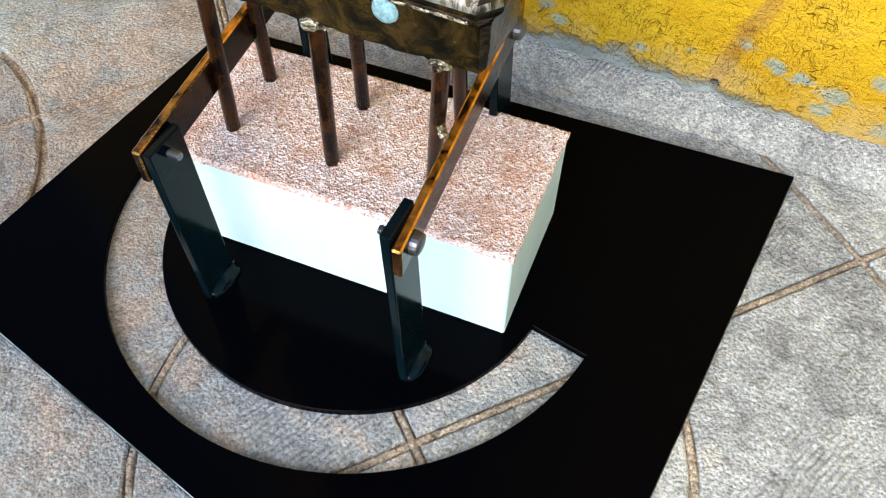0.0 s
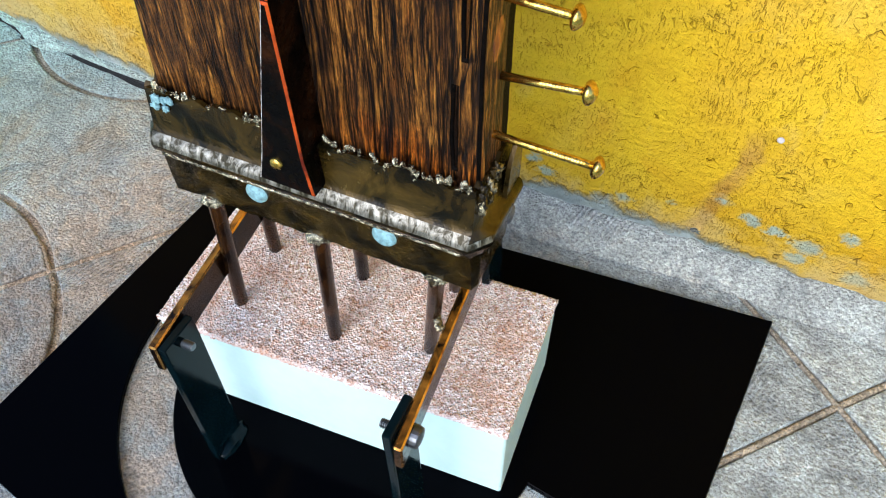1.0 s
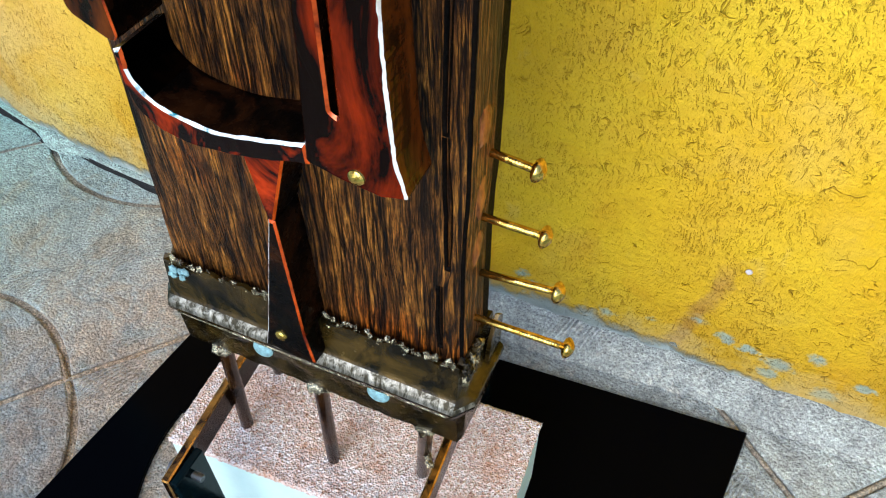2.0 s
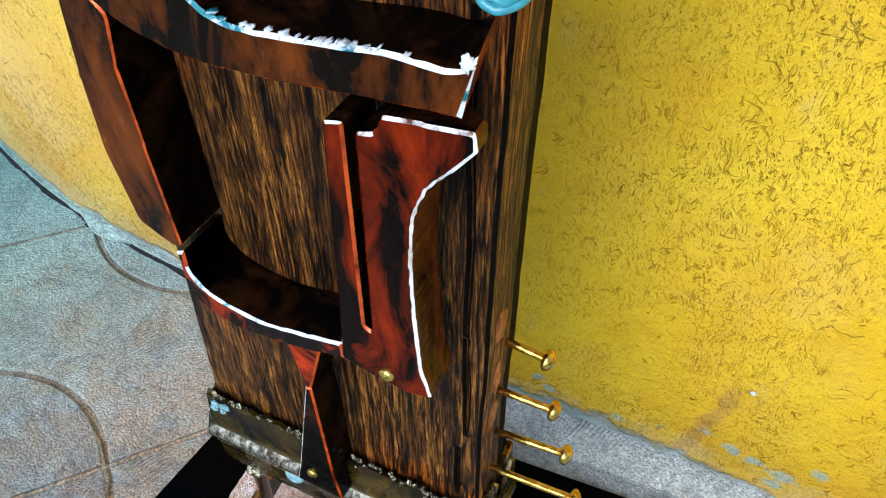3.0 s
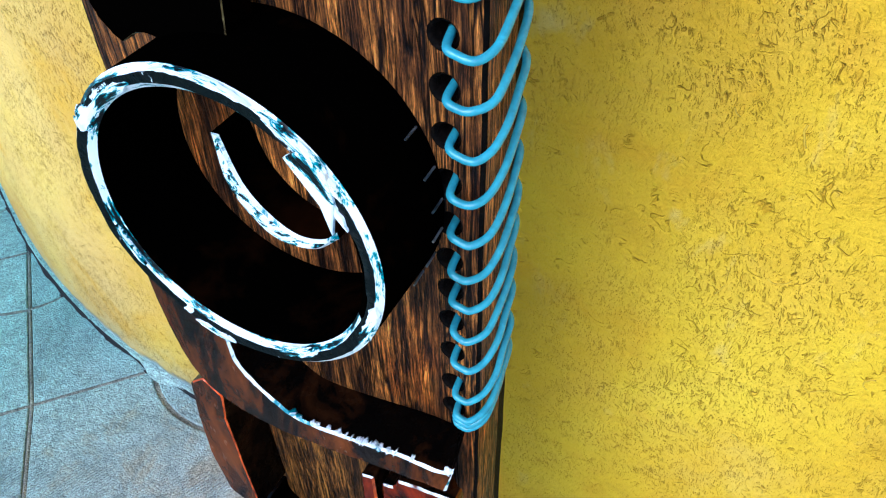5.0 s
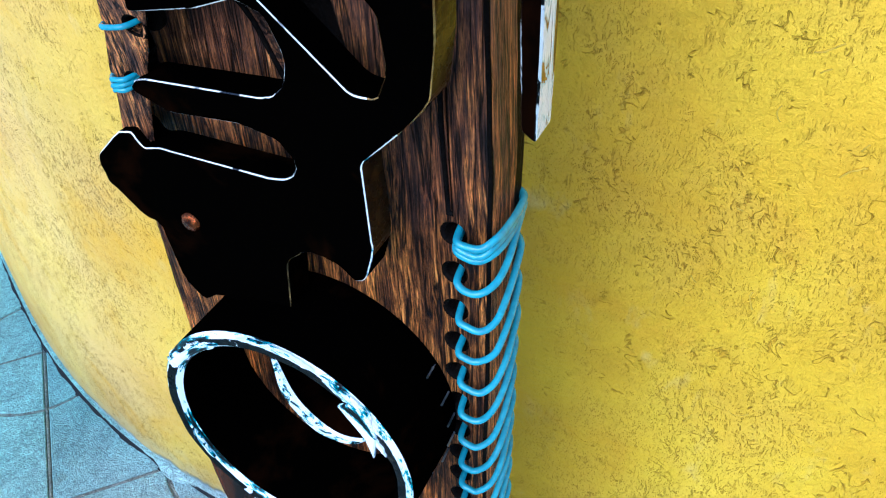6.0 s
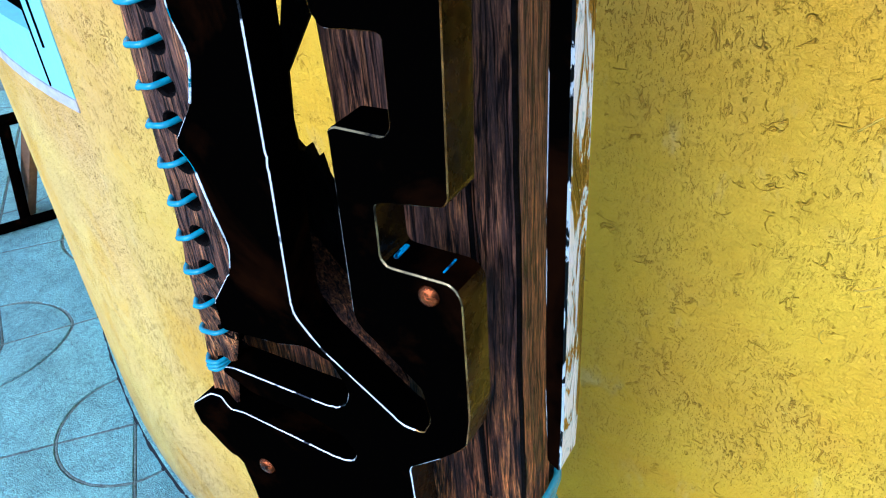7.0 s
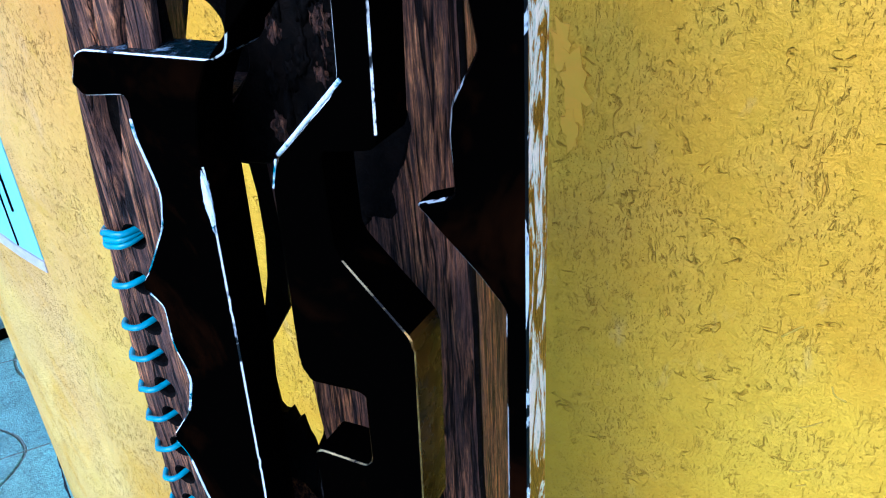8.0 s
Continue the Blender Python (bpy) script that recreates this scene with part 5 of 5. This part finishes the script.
def rim_smear(a0, a1, r0, r1, seed):
    """Thick white paint smeared along the rim, ragged at its ends."""
    bm = bmesh.new()
    n = 22
    rows = []
    for k in range(n + 1):
        u = k / n
        a = radians(a0 + (a1 - a0) * u)
        fat = min(1, 6 * u, 6 * (1 - u))
        mid, half = (r0 + r1) / 2 + 0.0006 * noise.noise((k * 0.5, seed, 0)), (r1 - r0) / 2 * fat * (1 + 0.5 * noise.noise((k * 0.8, seed, 3))) + 0.0001
        rows.append([bm.verts.new((cx + (mid + o * half) * math.cos(a), y, cz + (mid + o * half) * math.sin(a))) for o, y in ((-1, -0.0300), (-0.7, -0.0310), (0.7, -0.0311), (1, -0.0300))])
    for p, q in zip(rows, rows[1:]):
        for k in range(4):
            bm.faces.new((p[k], p[(k + 1) % 4], q[(k + 1) % 4], q[k]))
    bm.faces.new(rows[0])
    bm.faces.new(rows[-1][::-1])
    bmesh.ops.recalc_face_normals(bm, faces=bm.faces[:])
    smooth(bm, 60)
    part("paint_glint_patch", bm, RIM, RING, "thick white paint smeared on the rim")


for n, (a0, a1, r0, r1) in enumerate(((112, 150, ri + 0.0006, ri + 0.0042), (139, 152, ri + 0.0010, ro - 0.0004), (328, 350, ri + 0.0034, ro - 0.0002), (284, 304, ri, ri + 0.0036), (30, 62, ro - 0.0036, ro - 0.0002), (20, 44, ri + 0.0006, ri + 0.0030), (196, 216, ri + 0.0002, ri + 0.0022), (244, 262, ro - 0.0030, ro), (66, 100, ro - 0.0018, ro + 0.0001))):
    rim_smear(a0, a1, r0, r1, n * 3.1)
sliver = [(0.0425, 0.6005), (0.0470, 0.6035), (0.0545, 0.5985), (0.0560, 0.5900), (0.0540, 0.5785), (0.0515, 0.5880)]
bm = cut_plate(sliver, -0.0318, -0.0302, (), 0.0004)
part("sliver", bm, [RIM, RIM], RING, "white pointed sliver over the rim")
for k, a in enumerate((-32, -20, -8, 4, 16, 30)):
    c = Vector((math.cos(radians(a)), 0, math.sin(radians(a))))
    bm = tube(bmesh.new(), [Vector((cx, 0.0055 - 0.0035 * q, cz)) + c * (ro + 0.0006 + 0.0002 * q) for q in (0, 1, 2)], 0.0004, 6)
    part("weld_tick", bm, DULL, RING, "short pale weld tick")
# a curved lip inside the ring
lip_o = spline([(-0.0060, 0.5790), (-0.0045, 0.5600), (0.0045, 0.5465), (0.0140, 0.5412), (0.0265, 0.5425), (0.0365, 0.5505)], 6)
lip_i = spline([(0.0360, 0.5530), (0.0300, 0.5480), (0.0200, 0.5465), (0.0100, 0.5520), (0.0020, 0.5620), (-0.0030, 0.5790)], 6)
bm = cut_plate([*lip_o, *lip_i], -0.0070, 0.0078, (), 0.0010)
for f in bm.faces:
    if f.material_index == 0 and f.normal.y > -0.7:
        f.material_index = 2
part("lip", bm, [RIM, BRUSHED, BLACK], RING, "crescent lip with a bright edge")

# ---- the large cut plate in front of the plank ----
CUT = thing("cut_steel_plate", (0.03, 0.0, 0.63), "black lacquered cut steel plate with bright edges standing off the plank", "steel plate")
YF, YB = -0.0220, -0.0100
lower = [(-0.0332, 0.6158), (-0.0263, 0.6074), (-0.0176, 0.6130), (-0.0046, 0.6113), (0.0133, 0.6124), (0.0164, 0.6391), (0.0242, 0.6464), (0.0349, 0.6458), (0.0429, 0.6391), (0.0467, 0.6413), (0.0510, 0.6551), (0.0506, 0.6868), (0.0660, 0.7016),
         (0.0743, 0.7113), (0.0789, 0.7314), (0.0810, 0.7755), (0.0780, 0.7790), (0.0580, 0.7785), (0.0580, 0.7970), (0.0790, 0.8010), (0.0810, 0.8600), (0.0625, 0.8790), (0.0625, 0.9020), (0.0765, 0.9045)]
inner_r = [(0.0800, 0.9750), (0.0720, 0.9750), (0.0690, 0.9165), (0.0510, 0.8985), (0.0490, 0.8920), (0.0472, 0.8430), (0.0500, 0.8385), (0.0660, 0.8400), (0.0650, 0.8160), (0.0470, 0.8150), (0.0460, 0.7560), (0.0640, 0.7358), (0.0635, 0.7188), (0.0589, 0.7090), (0.0505, 0.7096)]
column = [(0.0276, 0.7377), (0.0230, 0.7500), (0.0260, 0.8000), (0.0285, 0.8550), (0.0300, 0.8900), (0.0290, 0.8970), (0.0320, 0.9090), (0.0370, 0.9180), (0.0600, 0.9400), (0.0660, 0.9750), (0.0500, 0.9750), (0.0460, 0.9350), (0.0440, 0.9220), (0.0400, 0.9185), (-0.0020, 0.9170), (-0.0065, 0.9080), (-0.0030, 0.9060),
          (0.0110, 0.9080), (0.0100, 0.8990), (0.0140, 0.8840), (0.0115, 0.8740), (0.0030, 0.8600), (-0.0025, 0.8530), (0.0045, 0.8490), (0.0035, 0.8370), (0.0070, 0.8250)]
edge_l = [(0.0030, 0.8120), (-0.0080, 0.7975), (-0.0030, 0.7930), (-0.0005, 0.7800), (0.0030, 0.7670), (0.0005, 0.7570), (-0.0127, 0.7395), (-0.0175, 0.7232), (0.0062, 0.7276), (0.0227, 0.7333), (0.0307, 0.7295), (0.0330, 0.7175), (0.0293, 0.7067), (0.0227, 0.7024),
          (-0.0251, 0.7001), (-0.0297, 0.6953), (-0.0163, 0.6896), (0.0104, 0.6913), (0.0230, 0.6885), (0.0285, 0.6811), (0.0255, 0.6753), (0.0179, 0.6734), (-0.0258, 0.6745), (-0.0329, 0.6725), (-0.0357, 0.6788), (-0.0428, 0.6765), (-0.0566, 0.6633), (-0.0552, 0.6540), (-0.0430, 0.6413), (-0.0366, 0.6402)]


def foot_bend(z):
    """How far the plate's foot is bent back towards the plank."""
    for z0, d0, z1, d1 in ((0.0, 0.0115, 0.642, 0.0105), (0.642, 0.0105, 0.690, 0.0090), (0.690, 0.0090, 0.710, 0.0075), (0.710, 0.0075, 0.748, 0.0)):
        if z <= z1:
            return d0 + (d1 - d0) * (z - z0) / (z1 - z0)
    return 0.0


bm = cut_plate(rounded([*lower, *inner_r, *column, *edge_l], 0.0030, 4), YF, YB, (), 0.00035, True)
for v in bm.verts:
    v.co.y += foot_bend(v.co.z)
dull(bm, lambda n, c: not (c.z < 0.645 and c.x < 0.03 or 0.044 < c.x < 0.075 and 0.836 < c.z < 0.902 and n.z > -0.2 or c.x > 0.05 and 0.77 < c.z < 0.80 or 0.81 < c.z < 0.822 and n.z > 0.3), 5)
for f in bm.faces:
    c = f.calc_center_median()
    if f.material_index == 1 and c.x > 0.040 and 0.64 < c.z < 0.70:
        f.material_index = 3
    if f.material_index == 1 and c.x > 0.055 and c.z < 0.862:
        f.material_index = 4
    if f.material_index in (1, 5) and (0.02 < c.x < 0.062 and 0.893 < c.z < 0.944 and f.normal.x > 0.2 or 0.056 < c.x < 0.077 and 0.876 < c.z < 0.908 and f.normal.x > 0):
        f.material_index = 0
    if f.material_index == 2 and (c.x < 0.05 or c.z > 0.862):
        f.material_index = 0
    if f.material_index == 0 and f.normal.z > 0.8 and 0.9140 < c.z < 0.9200 and c.x < 0.042:
        f.material_index = 6
part("plate", bm, [BLACK, EDGE_GLINT, AMBER, BRUSHED, EDGE_WARM, GLEAM, STREAKED], CUT)
# worn white paint along the scalloped edge
scallop = [p for p in rounded([*lower, *inner_r, *column, *edge_l], 0.0030, 4) if p[0] < 0.0165 and 0.737 < p[1] < 0.9035]
runs = [scallop[k:k + 7] for k in range(0, len(scallop) - 3, 6)]
for k, run in enumerate(runs):
    if k % 4 == 3:
        continue
    bm = tube(bmesh.new(), [(p[0] + 0.0002, YF + foot_bend(p[1]) + 0.0001, p[1]) for p in run], 0.00026 if k % 3 else 0.00045, 6)
    smooth(bm, 60)
    part("worn_rim", bm, BRUSHED, CUT, "white worn rim of the scalloped edge")
for a, b, r in (((0.0510, 0.8985), (0.0491, 0.8915), 0.0003), ((0.0700, 0.9180), (0.0520, 0.8998), 0.00055)):
    bm = tube(bmesh.new(), [(a[0] + (b[0] - a[0]) * k / 9, YF + 0.0001, a[1] + (b[1] - a[1]) * k / 9) for k in range(10)], r, 6)
    smooth(bm, 60)
    part("worn_rim", bm, BRUSHED, CUT, "white worn rim of the plate edge")
bm = bead(bmesh.new(), (0.0292, YF - 0.0002, 0.8845), (0.0011, 0.0007, 0.0072), 3, 0.35)
part("paint_drip", bm, BRUSHED, CUT, "white drip on the plate edge")
# blue strips standing in for the sky mirrored in the plate's top face
for a, b in ((0.0583, 0.0603), (0.0735, 0.0743)):
    bm = box(bmesh.new(), (a, -0.0185, 0.7768), (b, -0.0120, 0.7792), 0.0006)
    part("paint_glint_patch", bm, SKY_GLINT, CUT, "blue sky reflection laid on as a small coloured strip")
for x, z, low in ((0.0715, 0.7735, 0.014), (-0.0216, 0.6453, 0.004)):
    d = foot_bend(z)
    bm = dome(bmesh.new(), (x, YF + d, z), (0, -1, 0), 0.0031 if x > 0 else 0.0039, 0.0020, 4, 20)
    smooth(bm, 60)
    part("rivet", bm, COPPER, CUT, "copper coloured rivet head")
    bm = bmesh.new()
    rod(bm, (x - 0.007 if x > 0 else x, YB + foot_bend(z - low) - 0.0005, z - low), (x - 0.007 if x > 0 else x, 0.0085, z - low), 0.0030)
    part("spacer", bm, BLACK, CUT)
bm = bmesh.new()
rod(bm, (0.012, YB - 0.0005, 0.893), (0.012, 0.0085, 0.893), 0.0030)
part("spacer", bm, BLACK, CUT)

# ---- the narrow side plate along the plank's other edge ----
SIDE = thing("side_steel_plate", (0.09, 0.01, 0.696), "black steel edge plate with wavy outline and glossy side", "steel plate")
wavy = [(0.0910, 0.6985), (0.0955, 0.6955), (0.0962, 0.720), (0.0965, 0.975), (0.0840, 0.975), (0.0835, 0.9290), (0.0855, 0.9180), (0.0790, 0.9060), (0.0780, 0.8990), (0.0785, 0.8840), (0.0680, 0.8800), (0.0840, 0.8640), (0.0905, 0.8560), (0.0900, 0.7900), (0.0903, 0.727)]
bm = cut_plate([(x + 0.0015, z) for x, z in rounded(wavy, 0.0015)], 0.0015, 0.0130, (), 0.0006, True)
part("plate", bm, [BLACK, NIBBLED, CHIPS], SIDE)

# ---- a low steel frame left standing by the wall further off ----
FR = thing("steel_floor_frame", (-1.35, 0.587, 0), "black square-tube frame with a brown board by the wall", "metal frame")
for a, b in (((-1.491, 0.319, 0.012), (-1.287, 0.657, 0.012)), ((-1.35, 0.587, 0.012), (-1.282, 0.587, 0.248)), ((-1.402, 0.397, 0.248), (-1.251, 0.636, 0.248)), ((-1.491, 0.319, 0.012), (-1.402, 0.397, 0.248))):
    bm = bmesh.new()
    rod(bm, a, b, 0.0125, sides=4)
    bmesh.ops.bevel(bm, geom=bm.edges[:], offset=0.0015, segments=1, affect="EDGES")
    part("tube", bm, BLACK, FR)
bm = bmesh.new()
a, b = Vector((-1.381, 0.611, 0.0)), Vector((-1.226, 0.611, 0.259))
box(bm, (-0.010, -0.012, 0.0), (0.010, 0.012, (b - a).length), 0.0015)
bmesh.ops.transform(bm, matrix=Matrix.Translation(a) @ (b - a).to_track_quat("Z", "Y").to_matrix().to_4x4(), verts=bm.verts[:])
part("board", bm, TIMBER, FR, "brown wooden board")

# ---- the cement tiles: squares scored with circles round their corners ----
ANG = radians(49)
U, V = Vector((-math.sin(ANG), math.cos(ANG))), Vector((math.cos(ANG), math.sin(ANG)))
us = [-1.21, -0.93, -0.68, -0.40, -0.116, 0.193, 0.476, 0.747, 1.03, 1.31, 1.6, 1.88, 2.16]
vs_ = [-1.85, -1.57, -1.29, -1.01, -0.755, -0.50, -0.236, -0.007, 0.265, 0.54, 0.82]
RAD, GAP = 0.134, 0.0054
# nodes that stray from the even grid: place and radius of the scored circle
STRAY = {(5, 6): (-0.322, -0.084, 0.137), (7, 6): (-0.716, 0.306, 0.113), (8, 5): (-1.062, 0.324, 0.114), (6, 7): (-0.335, 0.320, 0.136), (4, 7): (0.081, -0.074, 0.134), (6, 6): (-0.517, 0.124, 0.134), (4, 8): (0.259, 0.131, 0.134)}


def node(iu, iv):
    if (iu, iv) in STRAY:
        return Vector(STRAY[iu, iv][:2])
    return U * us[iu] + V * vs_[iv]


def radius(iu, iv):
    return STRAY[iu, iv][2] if (iu, iv) in STRAY else RAD


def slab(name, outline):
    bm = bmesh.new()
    f = bm.faces.new([bm.verts.new((p.x, p.y, 0.0)) for p in outline])
    bm.normal_update()
    if f.normal.z < 0:
        bmesh.ops.reverse_faces(bm, faces=[f])
    r = bmesh.ops.extrude_face_region(bm, geom=[f])
    top_f = [g for g in r["geom"] if isinstance(g, bmesh.types.BMFace)][0]
    bmesh.ops.translate(bm, vec=(0, 0, 0.003), verts=top_f.verts[:])
    bmesh.ops.inset_region(bm, faces=[top_f], thickness=0.0012, depth=0.0)
    for v in top_f.verts:
        v.co.z += 0.0010
    bmesh.ops.translate(bm, vec=(0, 0, -0.0040), verts=bm.verts[:])
    bmesh.ops.recalc_face_normals(bm, faces=bm.faces[:])
    return part(name, bm, STONE, floor_sheet)


for iu in range(len(us) - 1):
    for iv in range(len(vs_) - 1):
        at4 = [(iu, iv), (iu + 1, iv), (iu + 1, iv + 1), (iu, iv + 1)]
        nodes4 = [node(*k) for k in at4]
        scored = [(iu + iv + k) % 2 == 1 for k in range(4)]
        mid4 = sum(nodes4, Vector((0, 0))) / 4
        if mid4.y > wall_line(mid4.x) + 0.22:
            continue
        centre = []
        for k, c in enumerate(nodes4):
            prev_d, next_d = (nodes4[k - 1] - c).normalized(), (nodes4[(k + 1) % 4] - c).normalized()
            if not scored[k]:
                centre.append(c + (prev_d + next_d) * GAP / 2)
                continue
            arcs = [[(max(GAP / 2, r * math.cos(j * math.pi / 24)), max(GAP / 2, r * math.sin(j * math.pi / 24))) for j in range(13)] for r in (radius(*at4[k]) + GAP / 2, radius(*at4[k]) - GAP / 2)]
            centre += [c + prev_d * p + next_d * q for p, q in arcs[0]]
            slab("tile_corner", [c + (prev_d + next_d) * GAP / 2] + [c + next_d * p + prev_d * q for p, q in arcs[1]])
        slab("tile", centre)


# rounded mortar beads in the joints
def joint(stops, seed):
    pts = []
    for a, b in zip(stops, stops[1:]):
        for k in range(12):
            p = a + (b - a) * k / 12
            pts.append((p.x, p.y, -0.0026 + 0.0005 * noise.noise((p.x * 30, p.y * 30, seed))))
    bm = tube(bmesh.new(), pts, 0.0021, 8)
    smooth(bm, 60)
    part("joint_bead", bm, JOINT, floor_sheet)


for iv in range(1, len(vs_) - 1):
    joint([node(iu, iv) for iu in range(len(us))], iv)
for iu in range(1, len(us) - 1):
    joint([node(iu, iv) for iv in range(len(vs_))], iu + 0.5)
for iu in range(len(us)):
    for iv in range(len(vs_)):
        c, r = node(iu, iv), radius(iu, iv)
        if (iu + iv) % 2 == 1 and c.y < wall_line(c.x) + 0.1:
            joint([Vector((c.x + r * math.cos(math.pi * k / 12), c.y + r * math.sin(math.pi * k / 12))) for k in range(25)], iu + 0.1 * iv)

# ---- scars of the wall ----
WALL = bpy.data.objects["wall_north"]


def scar(name, x, z, wide, high, turn, mat, label, seed, proud=0.0008):
    rnd = random.Random(seed)
    bm = bmesh.new()
    ring = []
    n = 18
    for k in range(n):
        w = 2 * math.pi * k / n
        r = 1 + rnd.uniform(-0.5, 0.45)
        dx, dz = wide * r * math.cos(w), high * r * math.sin(w)
        px = x + dx * math.cos(turn) - dz * math.sin(turn)
        pz = z + dx * math.sin(turn) + dz * math.cos(turn)
        ring.append((px, max(0.004, pz)))
    front = [bm.verts.new(Vector((px, wall_line(px), pz)) + wall_normal(px) * proud) for px, pz in ring]
    back = [bm.verts.new(Vector((px, wall_line(px), pz)) - wall_normal(px) * 0.002) for px, pz in ring]
    bm.faces.new(front)
    for k in range(n):
        bm.faces.new((front[k], back[k], back[(k + 1) % n], front[(k + 1) % n]))
    bmesh.ops.recalc_face_normals(bm, faces=bm.faces[:])
    part(name, bm, mat, WALL, label)


scar("paint_chip", 0.1500, 0.0290, 0.0040, 0.0018, -0.1, EDGE, "broken white chip at the foot of the streak", 91, 0.0022)
bm = dome(bmesh.new(), (0.1775, wall_line(0.1775) - 0.0004, 0.1165), (0, -1, 0), 0.0022, 0.0012)
part("screw_plug", bm, PLASTER, WALL, "small pale grey screw plug")
ORANGE = metal_paint("deep_orange_wall_patch", (0.84, 0.44, 0.008), (0.95, 0.42, 0.008), 0.5, 0.0, 60, 0.35, 0.65)
for k, (x, z, w, h) in enumerate([(0.0290, 0.853, 0.0050, 0.010), (0.0365, 0.834, 0.0060, 0.016), (0.0345, 0.812, 0.0040, 0.009)]):
    scar("orange_patch", x, z, w, h, 0.15, ORANGE, "patch of deeper orange on the wall", 120 + k, 0.0005 + 0.0002 * k)


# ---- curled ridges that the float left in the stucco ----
# darker ochre than the wall: the relief's shade is put into the colour
CURL = metal_paint("shade_ochre_stucco_ridge", (0.54, 0.33, 0.014), (0.70, 0.43, 0.018), 0.6, 0.0, 200, 0.4, 0.6, dents=0.4)
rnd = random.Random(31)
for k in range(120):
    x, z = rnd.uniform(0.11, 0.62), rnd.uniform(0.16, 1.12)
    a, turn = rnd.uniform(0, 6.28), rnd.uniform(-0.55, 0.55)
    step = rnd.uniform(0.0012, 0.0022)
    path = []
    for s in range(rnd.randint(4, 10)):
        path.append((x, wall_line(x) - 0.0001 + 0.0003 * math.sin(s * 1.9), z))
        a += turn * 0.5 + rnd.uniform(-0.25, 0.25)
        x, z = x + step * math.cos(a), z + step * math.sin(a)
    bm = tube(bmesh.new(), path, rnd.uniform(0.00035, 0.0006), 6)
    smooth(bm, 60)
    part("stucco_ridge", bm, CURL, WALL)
